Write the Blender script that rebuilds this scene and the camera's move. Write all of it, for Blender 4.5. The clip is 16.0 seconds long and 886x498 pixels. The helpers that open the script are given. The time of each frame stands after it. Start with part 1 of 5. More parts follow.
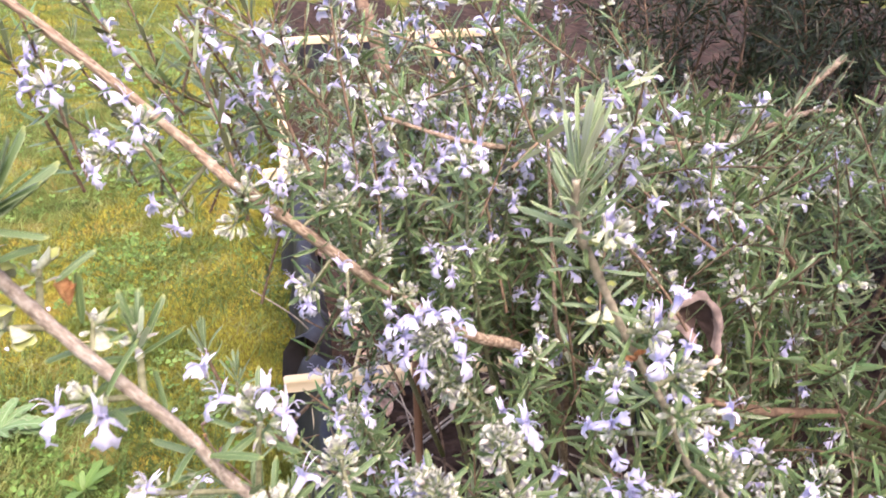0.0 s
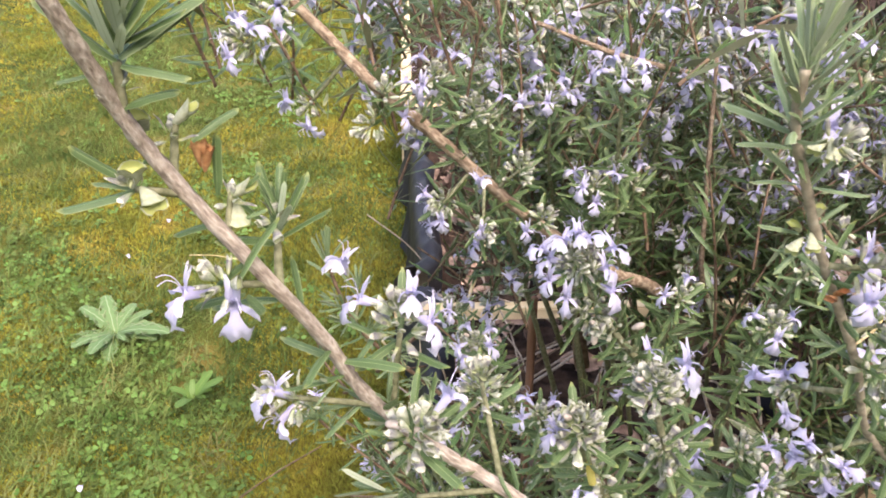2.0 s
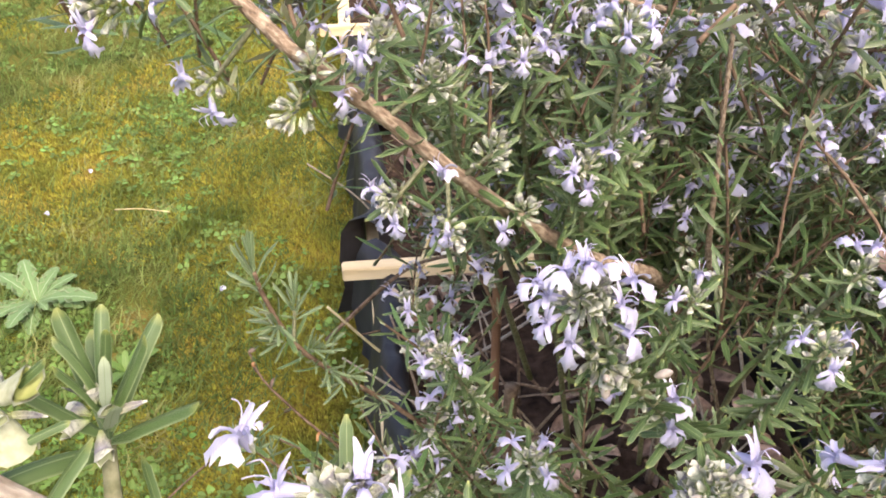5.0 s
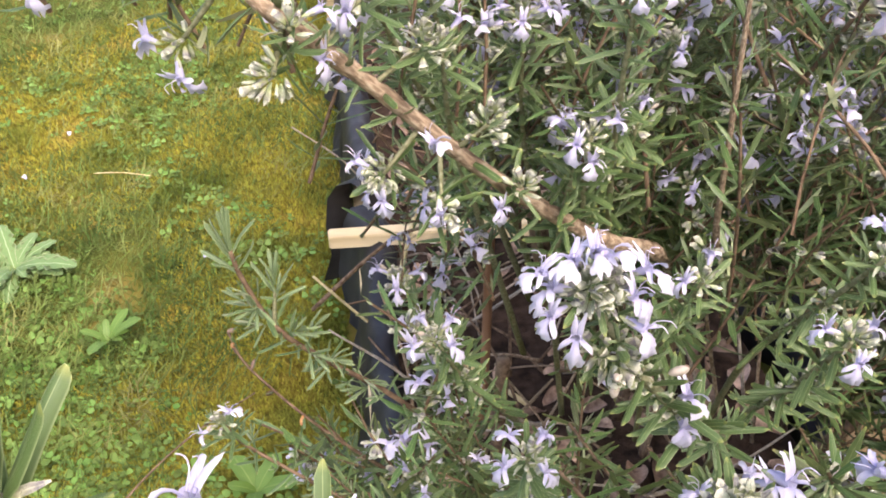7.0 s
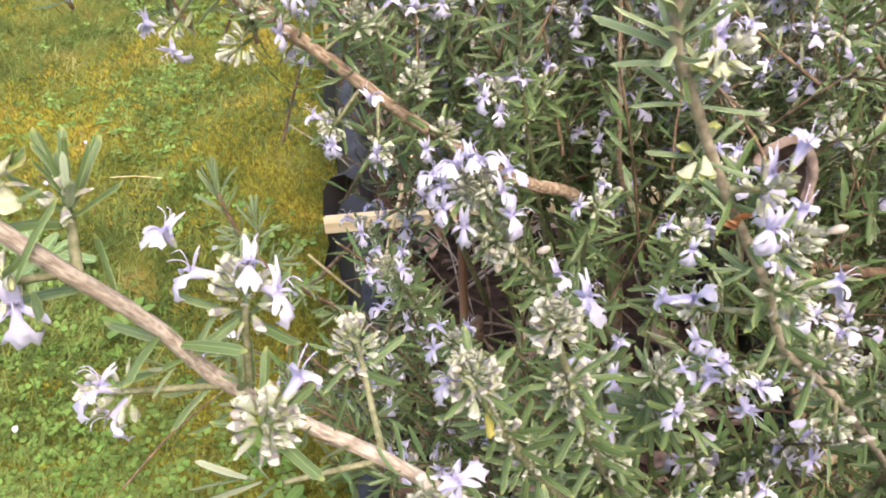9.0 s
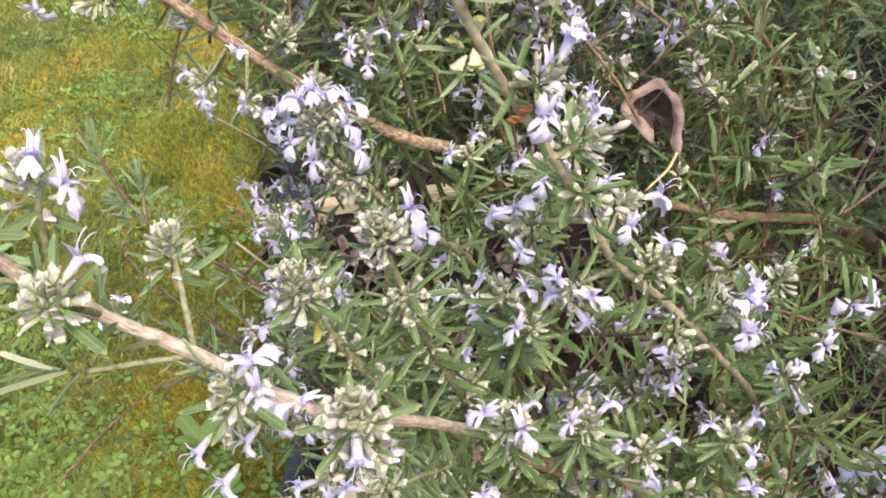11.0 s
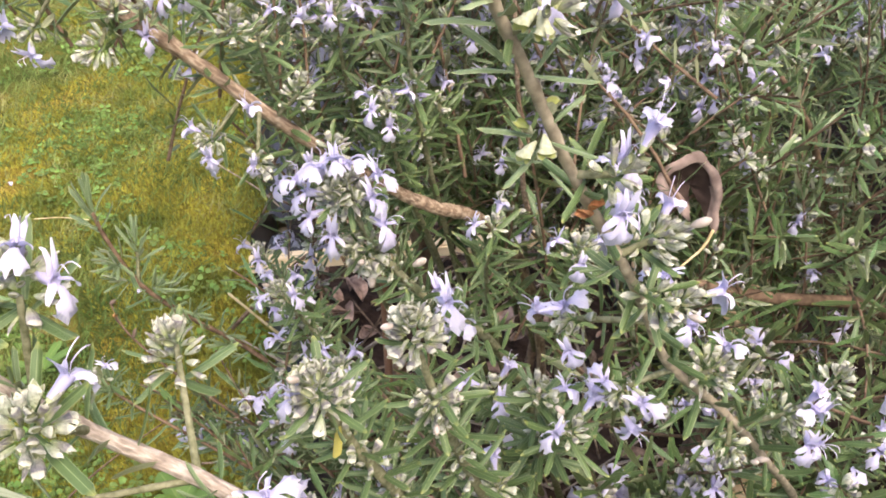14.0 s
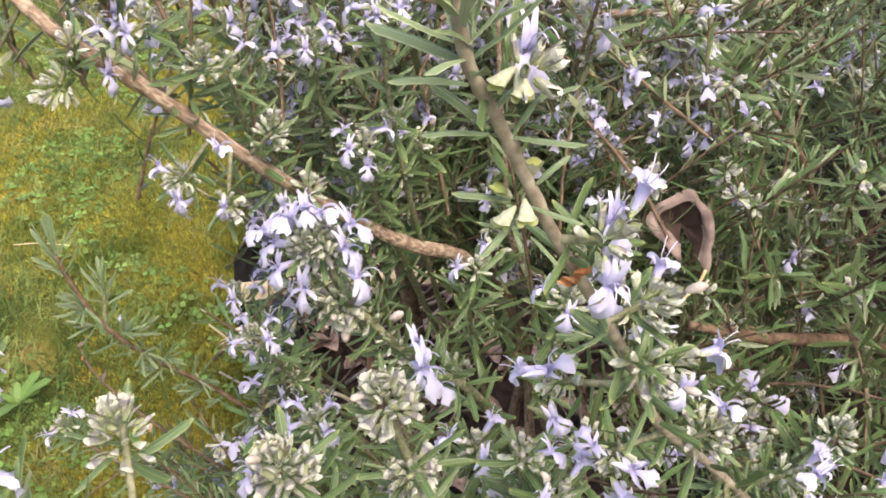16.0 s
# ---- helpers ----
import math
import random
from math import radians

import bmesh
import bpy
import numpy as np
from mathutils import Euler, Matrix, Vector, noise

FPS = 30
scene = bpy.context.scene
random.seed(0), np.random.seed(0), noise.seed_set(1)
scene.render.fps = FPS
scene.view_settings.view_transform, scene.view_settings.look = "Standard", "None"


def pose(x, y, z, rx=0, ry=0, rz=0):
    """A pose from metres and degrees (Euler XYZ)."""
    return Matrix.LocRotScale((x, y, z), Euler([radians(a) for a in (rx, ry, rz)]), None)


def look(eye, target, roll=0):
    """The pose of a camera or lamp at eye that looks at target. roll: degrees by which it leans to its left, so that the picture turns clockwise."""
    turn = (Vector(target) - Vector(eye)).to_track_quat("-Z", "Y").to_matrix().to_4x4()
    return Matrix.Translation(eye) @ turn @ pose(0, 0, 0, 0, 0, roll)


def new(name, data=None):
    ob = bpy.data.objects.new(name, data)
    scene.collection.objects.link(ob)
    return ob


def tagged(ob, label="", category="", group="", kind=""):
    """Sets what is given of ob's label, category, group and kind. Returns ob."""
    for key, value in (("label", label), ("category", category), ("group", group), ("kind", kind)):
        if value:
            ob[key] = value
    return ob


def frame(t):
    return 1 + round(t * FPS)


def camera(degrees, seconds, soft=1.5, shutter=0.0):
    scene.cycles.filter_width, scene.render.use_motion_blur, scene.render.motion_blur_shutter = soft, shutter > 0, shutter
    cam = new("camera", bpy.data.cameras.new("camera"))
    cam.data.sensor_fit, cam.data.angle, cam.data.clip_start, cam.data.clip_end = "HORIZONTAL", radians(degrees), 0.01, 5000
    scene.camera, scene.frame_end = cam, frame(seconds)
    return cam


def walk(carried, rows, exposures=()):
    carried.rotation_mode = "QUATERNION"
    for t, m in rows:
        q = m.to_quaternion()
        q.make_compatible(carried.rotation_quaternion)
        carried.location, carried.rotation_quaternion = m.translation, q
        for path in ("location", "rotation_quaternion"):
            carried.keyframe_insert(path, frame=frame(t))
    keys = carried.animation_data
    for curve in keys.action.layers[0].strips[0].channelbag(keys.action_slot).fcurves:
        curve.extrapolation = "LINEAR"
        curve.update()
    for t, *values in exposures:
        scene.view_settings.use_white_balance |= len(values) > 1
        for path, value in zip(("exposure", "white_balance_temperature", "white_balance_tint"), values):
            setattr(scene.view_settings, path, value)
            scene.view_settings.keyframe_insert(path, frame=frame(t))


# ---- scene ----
cam = camera(52.1, 16.0, soft=1.8, shutter=0.25)
METRES, EYE, TILT, LEAN, TURN = 0.5, 0.8, -28.0, 0.0, 0.0
ROWS = [
    (0.0, 0.0, 0.0, 0.0, -0.0, 0.0, -0.0),
    (0.5, -0.0262, -0.0227, -0.0324, -0.58, -1.6, 0.32),
    (1.0, -0.0202, 0.0113, -0.0425, 2.59, -3.36, -1.66),
    (1.5, 0.0091, 0.0227, -0.0359, 7.15, -3.68, -4.52),
    (2.0, -0.0348, 0.0678, -0.0264, 6.78, -3.76, -4.18),
    (2.5, -0.0485, 0.0974, -0.0198, 4.16, -4.87, -3.06),
    (3.0, -0.0572, 0.118, -0.0049, 4.21, -5.0, -2.91),
    (3.5, -0.0603, 0.1575, 0.0082, 3.62, -5.7, -2.3),
    (4.0, -0.0585, 0.1997, 0.0178, 3.57, -7.06, -2.04),
    (6.5, -0.0768, 0.2993, 0.0293, 2.59, -10.23, -2.28),
    (7.0, -0.0706, 0.3116, 0.0315, 2.55, -11.17, -2.26),
    (7.5, -0.071, 0.3217, 0.037, 2.29, -11.85, -1.95),
    (8.0, -0.056, 0.2786, 0.0305, 2.33, -11.81, -1.64),
    (8.5, -0.034, 0.2046, 0.0272, 3.18, -11.13, -1.16),
    (9.0, 0.0029, 0.1332, -0.0033, 3.17, -10.36, -0.44),
    (11.5, 0.0944, 0.114, -0.0819, 0.63, -9.77, 1.45),
    (12.0, 0.0756, 0.1336, -0.1036, 0.85, -10.15, 0.71),
    (12.5, 0.0755, 0.1436, -0.0892, 0.63, -9.4, 0.13),
    (13.0, 0.0668, 0.1704, -0.0662, -0.5, -7.39, 0.28),
    (13.5, 0.0652, 0.1739, -0.0391, -0.33, -6.86, -0.19),
    (14.0, 0.0593, 0.172, -0.0364, 0.36, -7.07, -0.72),
    (14.5, 0.0555, 0.1711, -0.0192, 0.38, -6.16, -0.76),
    (15.0, 0.0531, 0.1781, -0.0209, -0.03, -5.75, -0.69),
    (15.5, 0.0647, 0.1898, -0.0208, 0.22, -5.68, -0.69),
    (16.0, 0.0663, 0.2092, -0.0186, -0.28, -5.95, -0.68),
]
walk(cam, [(t, pose(0, 0, EYE, TILT, LEAN, TURN) @ pose(METRES * x, METRES * y, METRES * z, 90 + pitch, roll, yaw)) for t, x, y, z, yaw, pitch, roll in ROWS],
     exposures=[(0.0, 1.97, 6780, 26), (0.4, 1.87, 6880, 22), (1.0, 1.65, 7130, 17), (1.5, 1.59, 7030, 17), (3.0, 1.63, 6980, 17), (4.0, 1.61, 7130, 17), (6.5, 1.73, 7250, 16), (8.5, 1.73, 7300, 16), (12.0, 1.68, 7130, 17), (14.0, 1.64, 7130, 17), (16.0, 1.60, 7130, 17)])

# ---- light: bright overcast day ----
world = bpy.data.worlds.new("sky_world")
scene.world = world
world.use_nodes = True
_wn = world.node_tree.nodes
_sky = _wn.new("ShaderNodeTexSky")
_sky.sky_type, _sky.sun_disc = "NISHITA", False
_sky.sun_elevation, _sky.sun_rotation = radians(56), radians(147)
_sky.air_density, _sky.dust_density = 1.0, 4.0
_wn["Background"].inputs["Strength"].default_value = 0.15
world.node_tree.links.new(_sky.outputs[0], _wn["Background"].inputs["Color"])
sun = new("sun", bpy.data.lights.new("sun", "SUN"))
sun.data.energy, sun.data.angle, sun.data.color = 1.2, radians(40), (1.0, 0.95, 0.88)
sun.matrix_world = look((2.0, -3.1, 5.4), (0, 0, 0))


# ---- materials ----
def material(name, rough=0.6, spec=0.4):
    m = bpy.data.materials.new(name)
    m.use_nodes = True
    b = m.node_tree.nodes["Principled BSDF"]
    b.inputs["Roughness"].default_value = rough
    b.inputs["Specular IOR Level"].default_value = spec
    return m, m.node_tree.nodes, m.node_tree.links, b


def ramp(nodes, links, source, stops):
    r = nodes.new("ShaderNodeValToRGB")
    while len(r.color_ramp.elements) < len(stops):
        r.color_ramp.elements.new(0.5)
    for e, (p, c) in zip(r.color_ramp.elements, stops):
        e.position, e.color = p, (*c, 1)
    links.new(source, r.inputs[0])
    return r.outputs[0]


def noise_tex(nodes, links, scale, detail=4, coords="Object", stretch=(1, 1, 1)):
    tc = nodes.new("ShaderNodeTexCoord")
    mp = nodes.new("ShaderNodeMapping")
    mp.inputs["Scale"].default_value = stretch
    links.new(tc.outputs[coords], mp.inputs[0])
    n = nodes.new("ShaderNodeTexNoise")
    n.inputs["Scale"].default_value, n.inputs["Detail"].default_value = scale, detail
    links.new(mp.outputs[0], n.inputs[0])
    return n.outputs["Fac"]


def mix(nodes, links, a, b, fac, mode="MIX"):
    x = nodes.new("ShaderNodeMix")
    x.data_type, x.blend_type = "RGBA", mode
    for sock, v in ((x.inputs[0], fac), (x.inputs[6], a), (x.inputs[7], b)):
        if hasattr(v, "links") or hasattr(v, "is_linked"):
            links.new(v, sock)
        else:
            sock.default_value = v if isinstance(v, float) else (*v, 1)
    return x.outputs[2]


def bump(nodes, links, height, b, strength=0.3, distance=0.001):
    n = nodes.new("ShaderNodeBump")
    n.inputs["Strength"].default_value, n.inputs["Distance"].default_value = strength, distance
    links.new(height, n.inputs["Height"])
    links.new(n.outputs[0], b.inputs["Normal"])


def island(nodes):
    return nodes.new("ShaderNodeNewGeometry").outputs["Random Per Island"]


def value_shift(nodes, links, col, source, lo, hi, hue=0.0):
    h = nodes.new("ShaderNodeHueSaturation")
    r = nodes.new("ShaderNodeMapRange")
    r.inputs["To Min"].default_value, r.inputs["To Max"].default_value = lo, hi
    links.new(source, r.inputs[0])
    links.new(r.outputs[0], h.inputs["Value"])
    if hue:
        q = nodes.new("ShaderNodeMapRange")
        q.inputs["To Min"].default_value, q.inputs["To Max"].default_value = 0.5 - hue, 0.5 + hue
        links.new(source, q.inputs[0])
        links.new(q.outputs[0], h.inputs["Hue"])
    links.new(col, h.inputs["Color"])
    return h.outputs[0]


def uv_channel(nodes, links, axis):
    tc = nodes.new("ShaderNodeTexCoord")
    s = nodes.new("ShaderNodeSeparateXYZ")
    links.new(tc.outputs["UV"], s.inputs[0])
    return s.outputs[axis]


def translucent(m, nodes, links, b, col, share):
    t = nodes.new("ShaderNodeBsdfTranslucent")
    x = nodes.new("ShaderNodeMixShader")
    x.inputs[0].default_value = share
    links.new(col, t.inputs[0])
    links.new(b.outputs[0], x.inputs[1])
    links.new(t.outputs[0], x.inputs[2])
    links.new(x.outputs[0], nodes["Material Output"].inputs[0])


def leaf_material(name, edge, mid, tip, rough, spec):
    m, n, l, b = material(name, rough, spec)
    across = ramp(n, l, uv_channel(n, l, 0), [(0.0, mid), (0.08, edge), (0.46, edge), (0.5, mid), (0.54, edge), (0.92, edge), (1.0, mid)])
    col = mix(n, l, across, tip, ramp(n, l, uv_channel(n, l, 1), [(0.9, (0, 0, 0)), (1.0, (0.6, 0.6, 0.6))]))
    col = value_shift(n, l, col, island(n), 0.6, 1.6, 0.03)
    col = value_shift(n, l, col, noise_tex(n, l, 300), 0.75, 1.25)
    l.new(col, b.inputs["Base Color"])
    bump(n, l, noise_tex(n, l, 1800, 2), b, 0.25, 0.0004)
    translucent(m, n, l, b, col, 0.12)
    return m


M_LEAF = leaf_material("rosemary_leaf_top", (0.073, 0.119, 0.042), (0.21, 0.265, 0.135), (0.31, 0.32, 0.09), 0.36, 0.45)
M_UNDER = leaf_material("rosemary_leaf_underside", (0.28, 0.31, 0.19), (0.16, 0.195, 0.1), (0.28, 0.27, 0.14), 0.8, 0.2)
# near-black green: the far foliage's shade is in this colour
M_SHADETOP = leaf_material("shade_dark_leaf", (0.022, 0.034, 0.014), (0.045, 0.06, 0.03), (0.06, 0.05, 0.02), 0.5, 0.4)
M_YOUNG = leaf_material("young_leaf_top", (0.115, 0.165, 0.08), (0.27, 0.32, 0.21), (0.26, 0.29, 0.12), 0.45, 0.35)
M_TENDER = leaf_material("tender_shoot_leaf_top", (0.22, 0.29, 0.15), (0.48, 0.53, 0.38), (0.32, 0.35, 0.15), 0.45, 0.35)
M_FELT = leaf_material("felted_leaf_underside", (0.3, 0.345, 0.25), (0.2, 0.25, 0.14), (0.32, 0.33, 0.18), 0.85, 0.15)
M_LAWNLEAF = leaf_material("rosette_leaf", (0.1, 0.18, 0.035), (0.18, 0.26, 0.07), (0.14, 0.2, 0.05), 0.5, 0.4)
M_PALELEAF = leaf_material("rosette_leaf_pale", (0.105, 0.15, 0.058), (0.26, 0.3, 0.18), (0.12, 0.16, 0.07), 0.6, 0.3)


def simple(name, c1, c2, scale, rough, spec=0.3, stretch=(1, 1, 1), relief=0.3, dist=0.001, by_island=None, trans=0.0):
    m, n, l, b = material(name, rough, spec)
    f = noise_tex(n, l, scale, 6, stretch=stretch)
    col = ramp(n, l, f, [(0.32, c1), (0.68, c2)])
    if by_island:
        col = value_shift(n, l, col, n.new("ShaderNodeObjectInfo").outputs["Random"], *by_island)
    l.new(col, b.inputs["Base Color"])
    bump(n, l, f, b, relief, dist)
    if trans:
        translucent(m, n, l, b, col, trans)
    return m




def bark(name, dark, mid, light, fibres):
    """Fibrous bark: streaks along the stem, and paler flaked patches."""
    m, n, l, b = material(name, 0.85, 0.2)
    streak = noise_tex(n, l, 1.0, 5, "UV", (fibres * 0.8, fibres * 7, 1))
    patch = noise_tex(n, l, 240, 4)
    col = ramp(n, l, streak, [(0.3, dark), (0.5, mid), (0.7, light)])
    col = mix(n, l, col, light, ramp(n, l, patch, [(0.52, (0, 0, 0)), (0.66, (0.7, 0.7, 0.7))]))
    l.new(col, b.inputs["Base Color"])
    bump(n, l, streak, b, 0.8, 0.001)
    return m


M_BARK = bark("brown_bark", (0.09, 0.065, 0.048), (0.235, 0.17, 0.12), (0.43, 0.355, 0.27), 14)
M_GREYSTEM = bark("grey_young_stem", (0.18, 0.145, 0.118), (0.32, 0.27, 0.225), (0.5, 0.45, 0.39), 14)
M_SHOOT = simple("pale_young_stem", (0.17, 0.145, 0.105), (0.37, 0.33, 0.25), 260, 0.8, 0.2, relief=0.5, dist=0.0005)
M_GREEN = simple("green_woolly_stem", (0.1, 0.11, 0.055), (0.25, 0.25, 0.16), 500, 0.9, 0.2, relief=0.5, dist=0.0005)
M_TWIG = simple("dead_twig", (0.085, 0.055, 0.038), (0.23, 0.16, 0.11), 200, 0.9, 0.15, relief=0.6)


def petal_material():
    m, n, l, b = material("lilac_petal", 0.7, 0.15)
    v = uv_channel(n, l, 1)
    col = ramp(n, l, v, [(0.0, (0.56, 0.54, 0.79)), (0.4, (0.64, 0.635, 0.83)), (1.0, (0.75, 0.755, 0.88))])
    oi = n.new("ShaderNodeObjectInfo").outputs["Random"]
    col = value_shift(n, l, col, oi, 0.82, 1.08, 0.012)
    col = value_shift(n, l, col, island(n), 0.9, 1.08, 0.012)
    vein = n.new("ShaderNodeTexWave")
    vein.inputs["Scale"].default_value, vein.inputs["Distortion"].default_value = 6, 3
    tc = n.new("ShaderNodeTexCoord")
    l.new(tc.outputs["UV"], vein.inputs[0])
    col = mix(n, l, col, (0.4, 0.36, 0.68), ramp(n, l, vein.outputs["Fac"], [(0.6, (0, 0, 0)), (1.0, (0.5, 0.5, 0.5))]))
    l.new(col, b.inputs["Base Color"])
    translucent(m, n, l, b, col, 0.3)
    return m


M_PETAL = petal_material()
M_FILAMENT = simple("lilac_filament", (0.5, 0.46, 0.7), (0.62, 0.6, 0.76), 400, 0.6)


def calyx_material():
    """Green at the base, grey-violet faces, pale woolly edges and rim."""
    m, n, l, b = material("woolly_calyx", 0.9, 0.1)
    t = uv_channel(n, l, 1)
    grey = ramp(n, l, t, [(0.0, (0.3, 0.37, 0.13)), (0.25, (0.36, 0.4, 0.23)), (0.45, (0.32, 0.33, 0.25)), (0.62, (0.26, 0.26, 0.24)), (0.86, (0.21, 0.2, 0.23)), (0.92, (0.42, 0.43, 0.36)), (1.0, (0.56, 0.57, 0.5))])
    green = ramp(n, l, t, [(0.0, (0.26, 0.32, 0.15)), (0.5, (0.31, 0.34, 0.24)), (0.86, (0.3, 0.32, 0.26)), (0.94, (0.4, 0.41, 0.35)), (1.0, (0.5, 0.51, 0.44))])
    col = mix(n, l, grey, green, ramp(n, l, island(n), [(0.4, (0, 0, 0)), (0.75, (1, 1, 1))]))
    turn = n.new("ShaderNodeMath")
    turn.operation = "MULTIPLY"
    turn.inputs[1].default_value = 2 * math.pi
    wave = n.new("ShaderNodeMath")
    wave.operation = "COSINE"
    side = n.new("ShaderNodeMath")
    side.operation = "ABSOLUTE"
    l.new(uv_channel(n, l, 0), turn.inputs[0])
    l.new(turn.outputs[0], wave.inputs[0])
    l.new(wave.outputs[0], side.inputs[0])
    col = mix(n, l, col, (0.5, 0.52, 0.42), ramp(n, l, side.outputs[0], [(0.78, (0, 0, 0)), (0.98, (0.35, 0.35, 0.35))]))
    col = value_shift(n, l, col, island(n), 0.8, 1.28, 0.02)
    col = value_shift(n, l, col, noise_tex(n, l, 1500, 3), 0.7, 1.35)
    l.new(col, b.inputs["Base Color"])
    bump(n, l, noise_tex(n, l, 2200, 3), b, 0.9, 0.0006)
    return m


M_CALYX = calyx_material()
M_CALYX_IN = simple("calyx_inside", (0.22, 0.25, 0.15), (0.35, 0.39, 0.23), 130, 0.8)
M_CUP = simple("empty_cup_outside", (0.27, 0.3, 0.19), (0.42, 0.44, 0.32), 700, 0.8, 0.2, relief=0.4, dist=0.0004)
M_CUP_IN = simple("empty_cup_inside", (0.29, 0.33, 0.1), (0.4, 0.43, 0.17), 300, 0.7, 0.2)
M_BUD = simple("pale_bud", (0.33, 0.29, 0.24), (0.5, 0.44, 0.4), 350, 0.7, 0.2)
M_ORANGE = simple("withered_orange_bud", (0.3, 0.12, 0.05), (0.55, 0.3, 0.14), 500, 0.8)
M_WOOD = simple("pale_sawn_wood", (0.56, 0.43, 0.24), (0.76, 0.63, 0.42), 60, 0.75, 0.25, (0.12, 1, 1), 0.4, 0.0008)
M_PLANK = simple("weathered_plank", (0.34, 0.23, 0.12), (0.56, 0.42, 0.26), 50, 0.8, 0.2, (0.15, 1, 1), 0.5, 0.001)
M_LINER = simple("black_plastic_liner", (0.012, 0.012, 0.016), (0.032, 0.032, 0.04), 30, 0.5, 0.35, relief=0.25, dist=0.002)
M_SOIL = simple("dark_soil", (0.02, 0.013, 0.01), (0.07, 0.046, 0.035), 70, 0.95, 0.1, relief=1.0, dist=0.006)
M_DEAD = simple("dead_brown_leaf", (0.14, 0.09, 0.07), (0.48, 0.34, 0.27), 90, 0.85, 0.2, relief=0.5, by_island=(0.45, 1.5), trans=0.1)
M_MULCH = simple("brown_border_soil", (0.014, 0.009, 0.007), (0.06, 0.038, 0.03), 40, 0.95, 0.1, relief=1.0, dist=0.006)
M_LABEL = simple("white_plastic", (0.7, 0.7, 0.68), (0.8, 0.8, 0.78), 40, 0.4, 0.4)
M_HOLLOWSHADE = simple("withered_leaf_hollow_shade", (0.02, 0.013, 0.011), (0.07, 0.048, 0.04), 120, 0.9, 0.15, relief=0.6)
M_DARKLEAF = simple("dark_withered_leaf", (0.13, 0.095, 0.083), (0.34, 0.265, 0.235), 120, 0.85, 0.2, relief=0.6)
M_STAKE = simple("brown_cane", (0.2, 0.1, 0.06), (0.34, 0.19, 0.12), 80, 0.8, 0.2, (1, 1, 0.2))
M_RENDER = simple("grey_plaster", (0.2, 0.18, 0.15), (0.3, 0.27, 0.23), 6, 0.9, 0.2, relief=0.4)
M_STRAW = simple("dry_straw", (0.5, 0.4, 0.2), (0.68, 0.58, 0.36), 100, 0.7)
M_YELLOW = simple("yellowed_leaf", (0.3, 0.3, 0.06), (0.46, 0.4, 0.12), 200, 0.6)


def lawn_material(name, stops, patch, rough, lo, hi, trans=0.15):
    """Colours that change in patches over the lawn, in metres, and a little from blade to blade."""
    m, n, l, b = material(name, rough, 0.2)
    f = noise_tex(n, l, patch, 5)
    col = ramp(n, l, f, stops)
    col = value_shift(n, l, col, island(n), lo, hi, 0.02)
    l.new(col, b.inputs["Base Color"])
    if trans:
        translucent(m, n, l, b, col, trans)
    return m


M_GROUND = lawn_material("mossy_ground", [(0.3, (0.035, 0.052, 0.011)), (0.45, (0.07, 0.08, 0.015)), (0.58, (0.11, 0.105, 0.02)), (0.7, (0.19, 0.145, 0.04))], 9, 0.95, 0.95, 1.05, 0)
M_MOSS = lawn_material("yellow_green_moss", [(0.3, (0.11, 0.145, 0.026)), (0.42, (0.22, 0.23, 0.042)), (0.57, (0.33, 0.295, 0.05)), (0.75, (0.42, 0.31, 0.085))], 8, 0.9, 0.55, 1.4, 0.2)
M_GRASS = lawn_material("grass_blade", [(0.33, (0.075, 0.125, 0.034)), (0.55, (0.16, 0.21, 0.06)), (0.76, (0.34, 0.31, 0.13))], 11, 0.5, 0.7, 1.4, 0.25)
M_CLOVER = lawn_material("clover_leaf", [(0.3, (0.085, 0.16, 0.032)), (0.7, (0.18, 0.275, 0.075))], 20, 0.5, 0.6, 1.5, 0.2)


# ---- mesh data: vertices, faces, material slots and uv by vertex ----
class Geo:
    def __init__(self):
        self.v, self.f, self.m, self.uv, self.n = [], [], [], [], 0

    def add(self, v, f, m, uv):
        v = np.asarray(v, float).reshape(-1, 3)
        self.v.append(v)
        self.f.extend([tuple(i + self.n for i in q) for q in f])
        self.m.extend([m] * len(f) if isinstance(m, int) else m)
        self.uv.append(np.asarray(uv, float).reshape(-1, 2))
        self.n += len(v)
        return self

    def put(self, other, matrix):
        a = np.array(matrix)
        v = np.concatenate(other.v) @ a[:3, :3].T + a[:3, 3]
        return self.add(v, other.f, other.m, np.concatenate(other.uv))

    def mesh(self, name, mats, smooth=True):
        me = bpy.data.meshes.new(name)
        me.from_pydata(np.concatenate(self.v).tolist(), [], self.f)
        for k in mats:
            me.materials.append(k)
        me.polygons.foreach_set("material_index", np.array(self.m, np.int32))
        me.polygons.foreach_set("use_smooth", np.full(len(self.f), smooth))
        idx = np.empty(len(me.loops), np.int32)
        me.loops.foreach_get("vertex_index", idx)
        me.uv_layers.new(name="UVMap").data.foreach_set("uv", np.concatenate(self.uv)[idx].astype(np.float32).ravel())
        me.update()
        return me


def child(name, me, parent, matrix=None, label=""):
    ob = new(name, me)
    ob.parent = parent
    if matrix is not None:
        ob.matrix_basis = matrix
    return tagged(ob, label)


def thing(name, label, category, group="", kind="", me=None, at=(0, 0, 0)):
    ob = new(name, me)
    ob.location = at
    return tagged(ob, label, category, group, kind)


